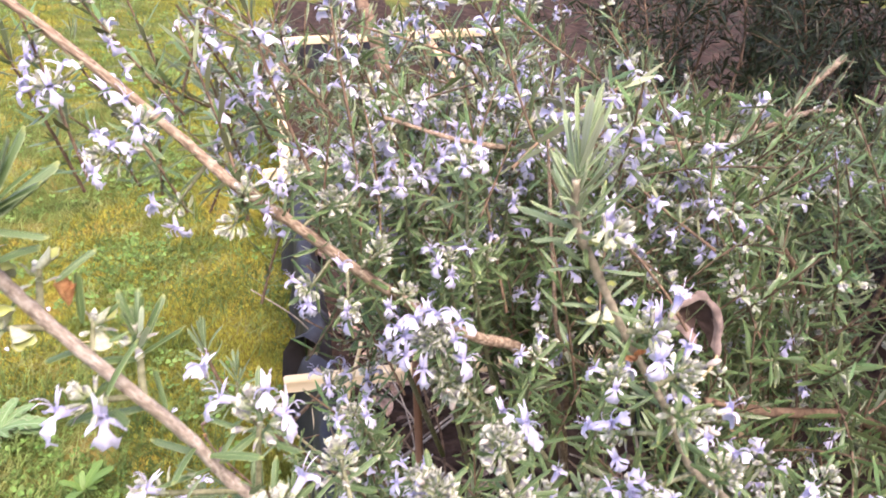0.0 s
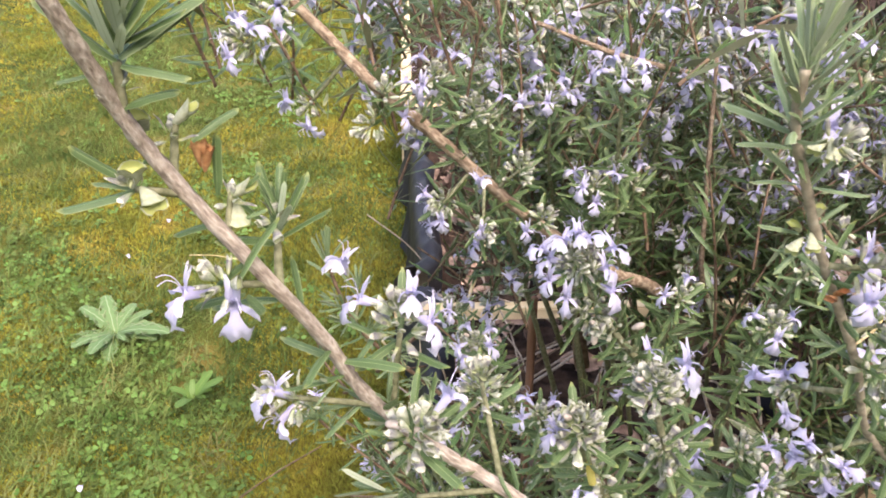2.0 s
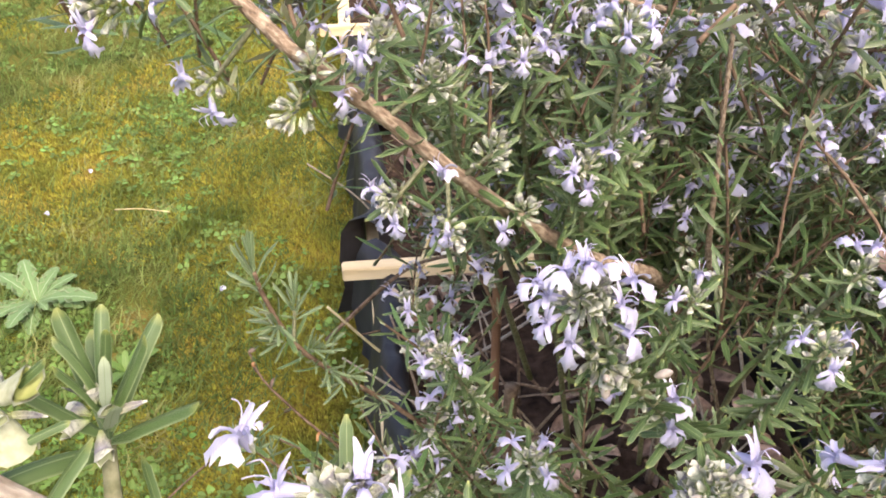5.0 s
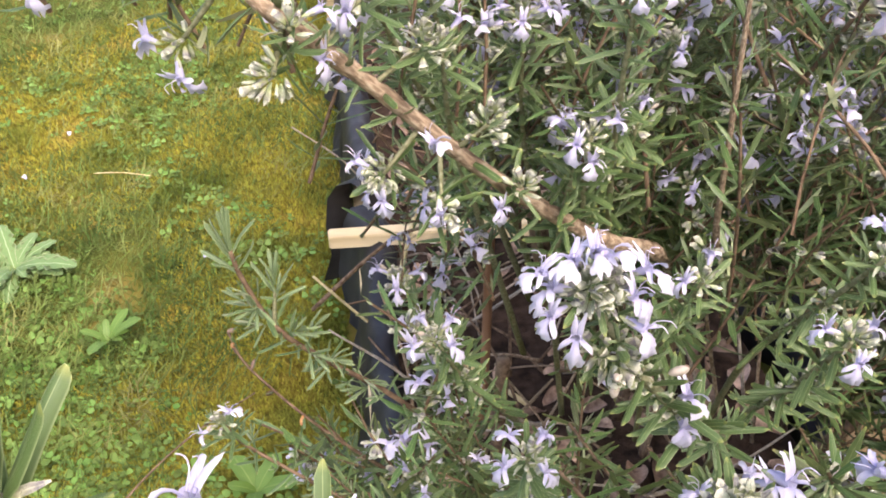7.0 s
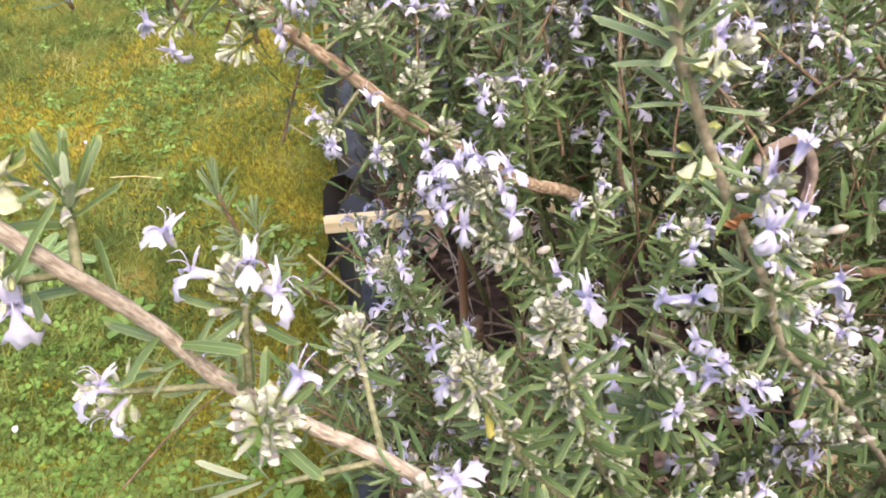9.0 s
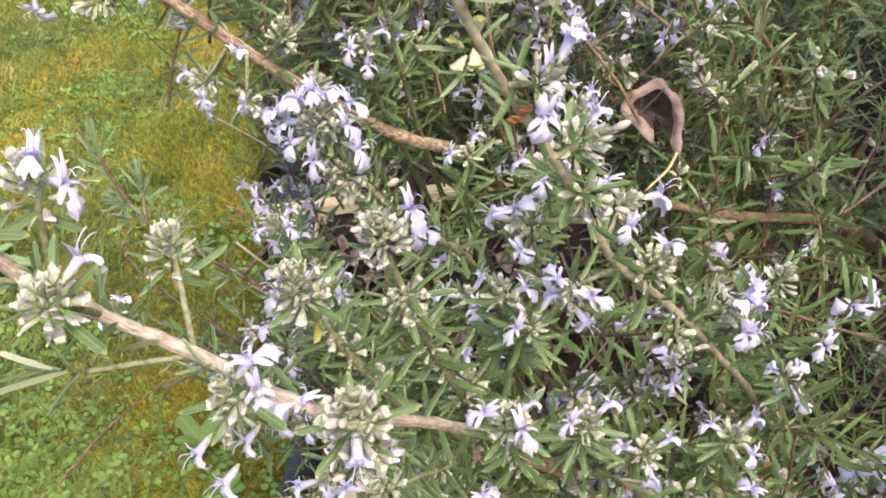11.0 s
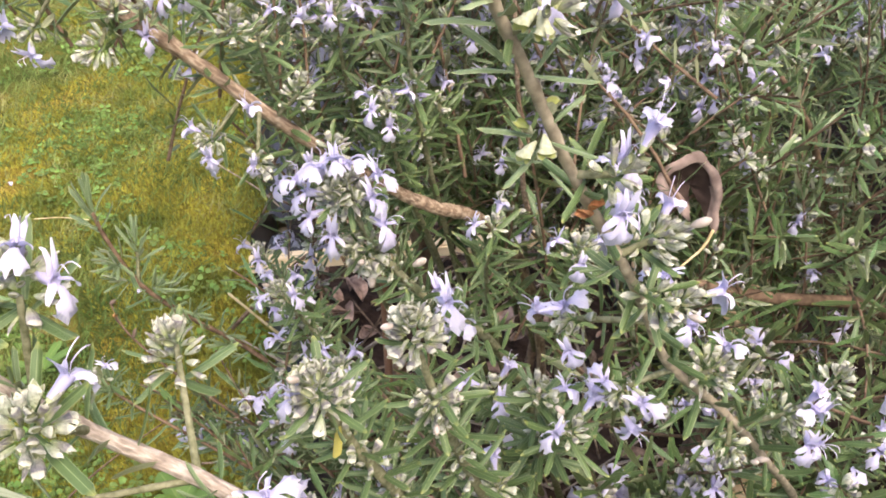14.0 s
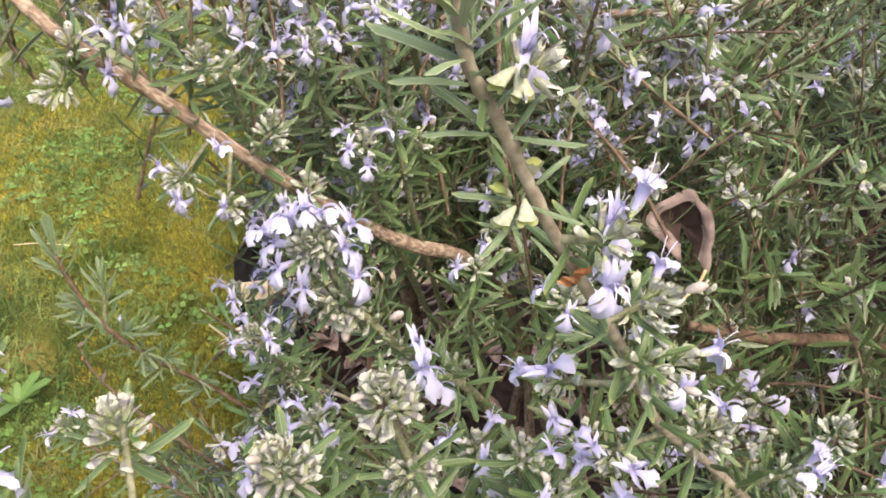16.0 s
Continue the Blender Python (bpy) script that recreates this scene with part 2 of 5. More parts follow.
def frame_to(direction, up=(0, 0, 1)):
    """A turn that lays +X along direction, with +Z as near to up as can be."""
    x = Vector(direction).normalized()
    u = Vector(up)
    if abs(x.dot(u.normalized())) > 0.98:
        u = Vector((0.3, -0.9, 0.2))
    y = u.cross(x).normalized()
    z = x.cross(y)
    return Matrix((x, y, z)).transposed().to_4x4()


def place(at, direction, up=(0, 0, 1), size=1.0, roll=0.0):
    return Matrix.Translation(at) @ frame_to(direction, up) @ Matrix.Rotation(roll, 4, "X") @ Matrix.Diagonal((size, size, size, 1))


def curve_points(ctrl, steps):
    """A smooth line through a few knots."""
    p = [Vector(c) for c in ctrl]
    p = [2 * p[0] - p[1]] + p + [2 * p[-1] - p[-2]]
    out = []
    for i in range(1, len(p) - 2):
        a, b, c, d = p[i - 1:i + 3]
        for s in range(steps):
            t = s / steps
            out.append(0.5 * (2 * b + (c - a) * t + (2 * a - 5 * b + 4 * c - d) * t * t + (3 * b - a - 3 * c + d) * t ** 3))
    out.append(p[-2])
    return out


def tube(points, radius, sides=7, knots=0.0, rnd=random, cap=True):
    """A round stem along points; radius is a function of 0..1; knots roughens it."""
    g = Geo()
    n = len(points)
    v, uv = [], []
    ref = Vector((0.31, 0.22, 0.92))
    for i, p in enumerate(points):
        d = (points[min(i + 1, n - 1)] - points[max(i - 1, 0)]).normalized()
        a = d.cross(ref).normalized()
        b = d.cross(a)
        r = radius(i / (n - 1)) * (1 + knots * rnd.uniform(-0.4, 1.0) * (rnd.random() < 0.3))
        for k in range(sides):
            w = 2 * math.pi * k / sides
            v.append(p + (a * math.cos(w) + b * math.sin(w)) * r * (1 + knots * 0.7 * rnd.uniform(-1, 1)))
            uv.append((k / sides, i / (n - 1)))
    f = [(i * sides + k, i * sides + (k + 1) % sides, (i + 1) * sides + (k + 1) % sides, (i + 1) * sides + k) for i in range(n - 1) for k in range(sides)]
    if cap:
        f += [tuple(range(sides))[::-1], tuple((n - 1) * sides + k for k in range(sides))]
    g.add(v, f, 0, uv)
    return g


# ---- leaf, flower, calyx and bud, each drawn along +X ----
def leaf_geo(length, width, bend, curl, sections, fine=True):
    """A needle-like leaf: rolled edges, a grooved middle, pale felt below. Slot 0 above, slot 1 below."""
    g = Geo()
    rows_u = (0.0, 0.26, 0.5, 0.74, 1.0) if fine else (0.0, 0.5, 1.0)
    top, uv = [], []
    for i in range(sections):
        t = (i / (sections - 1)) ** 0.62 if i < sections - 1 else 1.0
        w = width * 0.5 * min(1.0, 0.45 + 3.5 * t) * (1 - 0.12 * t)
        w *= math.sqrt(max(0.05, 1 - max(0, (t - 0.84) / 0.16) ** 2))
        x = length * t * (1 - 0.18 * abs(bend) * t)
        z = -bend * length * t * t * 0.5
        for u in rows_u:
            s = 2 * u - 1
            lift = -curl * w * abs(s) ** 2.2 + (-0.16 * w if abs(s) < 0.1 else 0.0)
            top.append((x, s * w, z + lift))
            uv.append((u, t))
    k = len(rows_u)
    f = [(i * k + j, (i + 1) * k + j, (i + 1) * k + j + 1, i * k + j + 1) for i in range(sections - 1) for j in range(k - 1)]
    g.add(top, f, 0, uv)
    low, uv = [], []
    for i in range(sections):
        e0, e1 = Vector(top[i * k]), Vector(top[i * k + k - 1])
        mid = (e0 + e1) / 2 + Vector((0, 0, -0.04 * (e1 - e0).length + 0.12 * curl * (e1 - e0).length))
        t = i / (sections - 1)
        low += [e0, mid, e1] if fine else [e0, e1]
        uv += [(0.1, t), (0.5, t), (0.9, t)] if fine else [(0.15, t), (0.4, t)]
    k = 3 if fine else 2
    f = [(i * k + j, i * k + j + 1, (i + 1) * k + j + 1, (i + 1) * k + j) for i in range(sections - 1) for j in range(k - 1)]
    g.add(low, f, 1, uv)
    return g


def strip(path, widths, cup=0.0, notch=0.0, slot=0, ruffle=0.0, cols=5):
    """A petal: a band that follows path (x, z) or (x, y, z), of the given widths across y."""
    g = Geo()
    v, uv = [], []
    n = len(path)
    for i, (p, w) in enumerate(zip(path, widths)):
        p = Vector(p)
        d = (Vector(path[min(i + 1, n - 1)]) - Vector(path[max(i - 1, 0)])).normalized()
        side = Vector((0, 0, 1)).cross(d)
        side = side.normalized() if side.length > 0.2 else Vector((0, 1, 0))
        if abs(d.y) < 0.3:
            side = Vector((0, 1, 0))
        nor = d.cross(side)
        for j in range(cols):
            s = 2 * j / (cols - 1) - 1
            q = p + side * (s * w) + nor * (cup * w * s * s + ruffle * w * math.sin(j * 2.4 + i * 1.7))
            if i == n - 1 and 2 * j == cols - 1:
                q -= d * notch
            v.append(q)
            uv.append((j / (cols - 1), i / (n - 1)))
    f = [(i * cols + j, (i + 1) * cols + j, (i + 1) * cols + j + 1, i * cols + j + 1) for i in range(n - 1) for j in range(cols - 1)]
    return g.add(v, f, slot, uv)


def calyx_geo(length, r0, r1, opened, rnd, sides=8, fine=True):
    """A flattened, two-lipped woolly cup with rounded lips; slot 1 outside, slot 2 inside."""
    g = Geo()
    v, uv = [], []
    prof = [(0, r0 * 0.5), (0.18, r0), (0.5, r0 * 0.25 + r1 * 0.75), (0.76, r1), (0.93, r1 * (0.74 + 0.28 * opened)), (1.0, r1 * (0.34 + 0.62 * opened))]
    if not fine:
        prof = [prof[k] for k in (0, 2, 3, 5)]
    bend = rnd.uniform(-0.14, 0.14)
    for i, (t, r) in enumerate(prof):
        for k in range(sides):
            w = 2 * math.pi * k / sides
            lip = (0.26 * max(0, math.sin(w)) ** 2 + 0.24 * (math.sin(w) < -0.3) * (abs(math.cos(w)) > 0.3) - 0.1 * abs(math.cos(w)) ** 6 + rnd.uniform(-0.06, 0.06)) * (t > 0.96)
            v.append(((t + lip) * length, r * math.cos(w) * (1.0 + 0.3 * t), r * math.sin(w) * (1.0 - 0.36 * t) + bend * length * t * t))
            uv.append((k / sides, t))
    f = [(i * sides + k, i * sides + (k + 1) % sides, (i + 1) * sides + (k + 1) % sides, (i + 1) * sides + k) for i in range(len(prof) - 1) for k in range(sides)]
    g.add(v, f, 1, uv)
    if fine:
        iv = [(p[0] * 0.97 + 0.0002, p[1] * 0.86, (p[2] - bend * length * 0.8) * 0.84 + bend * length * 0.8) for p in v[3 * sides:]]
        f = [(i * sides + k, (i + 1) * sides + k, (i + 1) * sides + (k + 1) % sides, i * sides + (k + 1) % sides) for i in range(2) for k in range(sides)]
        f.append(tuple(range(sides)))
        g.add(iv, f, 2, uv[3 * sides:])
    return g


def bud_geo(length, r):
    g = Geo()
    v, uv = [], []
    prof = [(0, 0.25), (0.15, 0.7), (0.45, 1.0), (0.75, 0.9), (0.93, 0.5), (1.0, 0.1)]
    for t, q in prof:
        for k in range(7):
            w = 2 * math.pi * k / 7
            v.append((t * length, q * r * math.cos(w), q * r * math.sin(w)))
            uv.append((k / 7, t))
    f = [(i * 7 + k, i * 7 + (k + 1) % 7, (i + 1) * 7 + (k + 1) % 7, (i + 1) * 7 + k) for i in range(5) for k in range(7)] + [tuple(35 + k for k in range(7))]
    return g.add(v, f, 3, uv)


def flower_geo(rnd, fine=True):
    """A rosemary flower: calyx, tube, a narrow cleft upper lip, a broad ruffled hanging lip, two strap-like side lobes and arching stamens. Slot 0 petals."""
    g = Geo()
    g.put(calyx_geo(0.0055, 0.0008, 0.0014, 0.9, rnd, 8 if fine else 5, False), Matrix())
    pts = [Vector((0.002, 0, 0)), Vector((0.0055, 0, 0)), Vector((0.009, 0, 0.0003))]
    tb = tube(pts, lambda t: 0.0011 + 0.0009 * t, 6 if fine else 4, cap=False)
    cols = 5 if fine else 3
    tb.uv = [np.column_stack((tb.uv[0][:, 0], 0.2 * tb.uv[0][:, 1]))]
    g.put(tb, Matrix())
    j = lambda a: rnd.uniform(-a, a)
    lean = rnd.uniform(-0.2, 0.5)
    for s in (-1, 1):
        split = rnd.uniform(0.5, 1.1)
        g.put(strip([(0.0083, s * 0.0005, 0.0008), (0.0088 + 0.001 * lean, s * 0.0008, 0.003), (0.0086 - 0.001 * lean, s * 0.0011 * split, 0.0055), (0.0078 - 0.003 * lean, s * 0.0017 * split, 0.0078 + j(0.0008)), (0.007 - 0.005 * lean, s * 0.0023 * split, 0.0092 + j(0.0008))],
                    [0.001, 0.0011, 0.001, 0.0007, 0.0003], 0.45, ruffle=0.1, cols=cols), Matrix())
        out = rnd.uniform(0.7, 1.1)
        fall = rnd.uniform(0.6, 1.5)
        g.put(strip([(0.0085, s * 0.0012, -0.0003), (0.01, s * 0.0026 * out, -0.0003), (0.0107, s * 0.004 * out, -0.0009 * fall), (0.0109, s * 0.0051 * out, -0.002 * fall), (0.0108, s * 0.0058 * out, -0.0033 * fall)],
                    [0.0008, 0.001, 0.0011, 0.0011, 0.0005], 0.35, 0.0003, ruffle=0.1, cols=cols), Matrix())
    dr = rnd.uniform(0.85, 1.2)
    wide = rnd.uniform(0.85, 1.2)
    lip = strip([(0.0085, 0, -0.0009), (0.0106, 0, -0.0014), (0.012, 0, -0.0027 * dr), (0.0127, 0, -0.0044 * dr), (0.0128, 0, -0.0062 * dr), (0.0124, 0, -0.0079 * dr), (0.0117, 0, -0.0093 * dr)],
                [0.0009, 0.0012, 0.0018 * wide, 0.0028 * wide, 0.0038 * wide, 0.0042 * wide, 0.0033 * wide], -0.5, 0.0016, ruffle=0.22, cols=7 if fine else 3)
    lip.v[0][:, 0] += 0.0005 * np.sin(lip.v[0][:, 1] * 1700 + rnd.uniform(0, 6)) * (lip.uv[0][:, 1] > 0.4)
    lip.v[0][:, 2] += 0.0014 * np.sin(lip.v[0][:, 1] * 2300 + rnd.uniform(0, 6)) * (lip.uv[0][:, 1] > 0.9)
    g.put(lip, Matrix())
    for s in (-1, 1) if fine else ():
        tip = 0.0125 + rnd.uniform(0, 0.002)
        pts = curve_points([(0.0088, s * 0.0004, 0.0006), (0.0106, s * 0.0008, 0.0042), (tip, s * 0.0014, 0.0058 + j(0.0008)), (tip + 0.0022, s * 0.0018, 0.0046)], 2)
        fil = tube(pts, lambda t: 0.00017, 3)
        fil.m = [4] * len(fil.m)
        g.put(fil, Matrix())
    g.v = [v * 0.8 for v in g.v]
    return g


RND = random.Random(7)
FLOWER_MATS = [M_PETAL, M_CALYX, M_CALYX_IN, M_BUD, M_FILAMENT]
LEAF_MATS = [M_LEAF, M_UNDER]
FLOWERS = [flower_geo(RND) for _ in range(6)]
SMALL_FLOWERS = [flower_geo(RND, False) for _ in range(5)]
FLOWER_ME = [g.mesh("flower", FLOWER_MATS) for g in FLOWERS]
CALYCES = [calyx_geo(RND.uniform(0.0048, 0.0058), 0.0007, RND.uniform(0.0011, 0.0014), o, RND) for o in (0.35, 0.5, 0.65, 0.8, 0.9, 1.05, 1.2, 1.35)]
SMALL_CALYCES = [calyx_geo(RND.uniform(0.0048, 0.0058), 0.0007, RND.uniform(0.0012, 0.0015), o, RND, 6, False) for o in (0.35, 0.5, 0.7, 1.0)]
BRACTS = [strip([(0, 0, 0), (0.0022, 0, 0.0002), (0.0048, 0, 0.0004 + b), (0.0074, 0, 2 * b)], [0.0005, 0.0009, 0.0008, 0.0002], 0.5, slot=1, cols=3) for b in (0.0004, 0.001, -0.0004)]
BUDS = [bud_geo(0.005, 0.0011), bud_geo(0.0042, 0.001)]
LEAVES = [leaf_geo(1.0, RND.uniform(0.125, 0.16), RND.uniform(-0.25, 0.45), RND.uniform(0.35, 0.7), 6) for _ in range(9)]
LEAF_ME = [g.mesh("leaf", LEAF_MATS) for g in LEAVES]
YELLOW_ME = [LEAVES[k].mesh("leaf", [M_YELLOW, M_YELLOW]) for k in (1, 4)]
YOUNG_ME = [leaf_geo(1.0, w, b, 0.75, 6).mesh("leaf", [M_YOUNG, M_FELT]) for w, b in ((0.12, 0.4), (0.135, 0.2), (0.115, 0.0), (0.13, 0.6), (0.12, -0.2), (0.14, 0.3))]
FELTED_ME = [leaf_geo(1.0, w, b, 0.75, 10).mesh("leaf", [M_LEAF, M_FELT]) for w, b in ((0.15, 0.3), (0.16, 0.1), (0.145, -0.1), (0.155, 0.5))]
BRUSH_ME = [leaf_geo(1.0, 0.105, b, 0.75, 6).mesh("leaf", [M_TENDER, M_FELT]) for b in (-0.2, 0.0, 0.2, 0.4)]
THIN = [leaf_geo(1.0, RND.uniform(0.12, 0.16), RND.uniform(-0.25, 0.45), RND.uniform(0.3, 0.6), 3, False) for _ in range(8)]


def remap(g, table):
    h = Geo()
    h.v, h.f, h.uv, h.n = g.v, g.f, g.uv, g.n
    h.m = [table[k] for k in g.m]
    return h


SPRIG_MATS = [M_LEAF, M_UNDER, M_TWIG, M_PETAL, M_CALYX, M_CALYX_IN, M_BUD, M_FILAMENT]
HEAD_SLOTS = {0: 3, 1: 4, 2: 5, 3: 6, 4: 7}


def sprig_geo(rnd, length, blooms=0, leaf=0.022, whorls=0):
    """A leafy shoot that grows along +Z: opposite leaves at close nodes, small tufts in their axils, grey whorls of calyces and flowers at some."""
    g = Geo()
    bend = Vector((rnd.uniform(-0.25, 0.25), rnd.uniform(-0.25, 0.25), 0))
    pts = [Vector((0, 0, length * t)) + bend * length * t * t for t in (0, 0.25, 0.5, 0.75, 1)]
    g.put(remap(tube(pts, lambda t: 0.0009 - 0.0004 * t, 5, cap=False), {0: 2}), Matrix())
    nodes = int(length / 0.0066)
    turn = rnd.uniform(0, 3)
    picks = rnd.sample(range(nodes // 4, nodes - 1), blooms + whorls)
    bloom_at, whorl_at = set(picks[:blooms]), set(picks[blooms:])
    for i in range(nodes):
        t = (i + 0.6) / nodes
        p = Vector((0, 0, length * t)) + bend * length * t * t
        axis = (Vector((0, 0, 1)) + bend * 2 * t).normalized()
        turn += math.pi / 2 + rnd.uniform(-0.3, 0.3)
        open_angle = radians(74 - 48 * t ** 1.7 + rnd.uniform(-16, 16))
        size = leaf * (0.75 + 0.5 * math.sin(math.pi * min(1, t * 0.9 + 0.12))) * rnd.uniform(0.65, 1.15) * (0.62 if t > 0.9 else 1)
        for s in (0, math.pi):
            if rnd.random() < 0.1:
                continue
            out = Vector((math.cos(turn + s), math.sin(turn + s), 0))
            a = open_angle + rnd.uniform(-0.15, 0.15)
            d = axis * math.cos(a) + out * math.sin(a)
            g.put(rnd.choice(THIN), place(p, d, axis, size * rnd.uniform(0.85, 1.1)))
            if i in bloom_at or i in whorl_at:
                for q in range(4):
                    o2 = (out + Vector((rnd.uniform(-0.8, 0.8), rnd.uniform(-0.8, 0.8), rnd.uniform(-0.1, 0.9)))).normalized()
                    if i in bloom_at and q < 1:
                        g.put(remap(rnd.choice(SMALL_FLOWERS), HEAD_SLOTS), place(p, o2, axis, rnd.uniform(0.9, 1.1)))
                    else:
                        g.put(remap(rnd.choice(SMALL_CALYCES), HEAD_SLOTS), place(p + o2 * 0.0015, o2, axis, rnd.uniform(0.65, 0.95)))
            elif rnd.random() < 0.35 and t < 0.9:
                for q in range(2):
                    d2 = (axis * 1.0 + out * rnd.uniform(0.3, 0.9) + Vector((rnd.uniform(-0.4, 0.4), rnd.uniform(-0.4, 0.4), 0))).normalized()
                    g.put(rnd.choice(THIN), place(p + out * 0.0015, d2, out, size * rnd.uniform(0.3, 0.55)))
    return g


# ---- lawn ----
def bed_line(y):
    """x of the bed's outer side at y."""
    return -0.112 - 0.18 * (y - 0.468)


def graded(centre, near, step, grow, far):
    """Grid lines: close together near the middle, ever wider outwards."""
    a = [0.0]
    d = step
    while a[-1] < far:
        if a[-1] > near:
            d *= grow
        a.append(a[-1] + d)
    a = np.array(a)
    return np.concatenate((-a[:0:-1], a)) + centre


def lawn_height(x, y):
    fade = 1 / (1 + (np.hypot(x, y - 1) / 3) ** 4)
    return fade * (0.006 * np.sin(x * 9 + 2 * np.sin(y * 5)) * np.sin(y * 8 + x * 3) + 0.004 * np.sin(x * 31 + y * 17) * np.sin(y * 27 - x * 11)) - 0.004


gx, gy = graded(-0.6, 1.2, 0.03, 1.35, 400), graded(1.4, 1.6, 0.03, 1.35, 400)
X, Y = np.meshgrid(gx, gy)
Z = lawn_height(X, Y)
nx = len(gx)
g = Geo().add(np.column_stack((X.ravel(), Y.ravel(), Z.ravel())),
              [(j * nx + i, j * nx + i + 1, (j + 1) * nx + i + 1, (j + 1) * nx + i) for j in range(len(gy) - 1) for i in range(nx - 1)],
              0, np.column_stack((X.ravel(), Y.ravel())))
tagged(new("ground", g.mesh("ground", [M_GROUND])), "mossy garden lawn ground beside the raised bed", "ground", kind="structure")


def scatter(name, label, category, count, mat, blade, region, rng, keep):
    """Many little pieces of one lawn plant in one mesh. blade: vertices and faces of a piece of unit size."""
    bv, bf = np.array(blade[0], float), np.array(blade[1])
    y = region[2] + (region[3] - region[2]) * rng.random(count * 3) ** 1.7
    wide = 0.35 + 0.5 * y
    x = region[1] - wide * rng.random(count * 3)
    edge = np.minimum.reduce((x - region[1] + wide, y - region[2], region[3] - y))
    ok = keep(x, y, rng) & (x < bed_line(y) + 0.008) & (rng.random(len(x)) < edge / 0.2 + 0.05)
    x, y = x[ok][:count], y[ok][:count]
    n = len(x)
    size, spin, lean = blade[2] * rng.uniform(0.55, 1.45, n), rng.uniform(0, 6.283, n), rng.uniform(0, blade[3], n)
    c, s, cl, sl = np.cos(spin), np.sin(spin), np.cos(lean), np.sin(lean)
    v = bv[None] * size[:, None, None]
    vx, vz = v[:, :, 0] * cl[:, None] + v[:, :, 2] * sl[:, None], -v[:, :, 0] * sl[:, None] + v[:, :, 2] * cl[:, None]
    px, py = vx * c[:, None] - v[:, :, 1] * s[:, None], vx * s[:, None] + v[:, :, 1] * c[:, None]
    out = np.stack((px + x[:, None], py + y[:, None], vz + lawn_height(x, y)[:, None] - 0.001), 2).reshape(-1, 3)
    faces = (bf[None] + (np.arange(n) * len(bv))[:, None, None]).reshape(-1, bf.shape[1])
    me = bpy.data.meshes.new(name)
    me.from_pydata(out.tolist(), [], faces.tolist())
    me.materials.append(mat)
    return tagged(new(name, me), label, category, kind="stuff")


def patches(x, y, a, b):
    return np.sin(x * a + 1.7 * np.sin(y * b)) * np.sin(y * a * 0.9 + 1.3 * np.sin(x * b + 1))


rng = np.random.default_rng(5)
tuft_v, tuft_f = [], []
for k in range(7):
    w = k * 2.4
    r = 0.25 + 0.5 * (k % 3) / 2
    bx, by = 0.5 * r * math.cos(w), 0.5 * r * math.sin(w)
    tx, ty, h = 1.5 * r * math.cos(w + 0.3), 1.5 * r * math.sin(w + 0.3), 1.0 - 0.35 * r
    qx, qy = -0.16 * math.sin(w), 0.16 * math.cos(w)
    n = len(tuft_v)
    tuft_v += [(bx - qx, by - qy, 0), (bx + qx, by + qy, 0), (tx, ty, h)]
    tuft_f.append((n, n + 1, n + 2))
REGION = (-2.2, -0.1, 0.2, 4.0)
scatter("moss_carpet", "yellow-green moss carpet in the lawn", "moss", 90000, M_MOSS, (tuft_v, tuft_f, 0.0075, 0.35), REGION, rng,
        lambda x, y, r: patches(x, y, 7, 5) + 1.3 * np.exp(-((bed_line(y) - x) / 0.28) ** 2) > r.uniform(-0.4, 0.9, len(x)))
grass_v = [(-0.035, 0, 0), (0.035, 0, 0), (-0.03, 0.1, 0.45), (0.03, 0.1, 0.45), (-0.018, 0.3, 0.8), (0.018, 0.3, 0.8), (0, 0.55, 1.0)]
grass_f = [(0, 1, 3), (0, 3, 2), (2, 3, 5), (2, 5, 4), (4, 5, 6)]
scatter("lawn_grass", "short green lawn grass blades", "grass", 62000, M_GRASS, (grass_v, grass_f, 0.02, 1.1), REGION, rng,
        lambda x, y, r: patches(x, y, 7, 5) + 1.0 * np.exp(-((bed_line(y) - x) / 0.25) ** 2) < r.uniform(-0.3, 1.2, len(x)))
clover_v, clover_f = [], []
for k in range(3):
    w = k * 2.094
    ux, uy = math.cos(w), math.sin(w)
    n = len(clover_v)
    for a, b, z in ((0.08, 0, 0.9), (0.45, 0.42, 1.0), (0.95, 0.42, 0.96), (1.0, 0, 0.9), (0.95, -0.42, 0.96), (0.45, -0.42, 1.0)):
        clover_v.append((ux * a - uy * b, uy * a + ux * b, z))
    clover_f += [(n, n + 1, n + 2), (n, n + 2, n + 3), (n, n + 3, n + 4), (n, n + 4, n + 5)]
scatter("clover_patch", "small three-lobed clover leaves among the grass", "clover", 17000, M_CLOVER, (clover_v, clover_f, 0.0068, 0.85), REGION, rng,
        lambda x, y, r: patches(x + 0.3, y, 9, 6) + 0.8 * np.exp(-((x + 0.5) / 0.35) ** 2 - ((y - 0.75) / 0.35) ** 2) > r.uniform(-0.3, 1.6, len(x)))


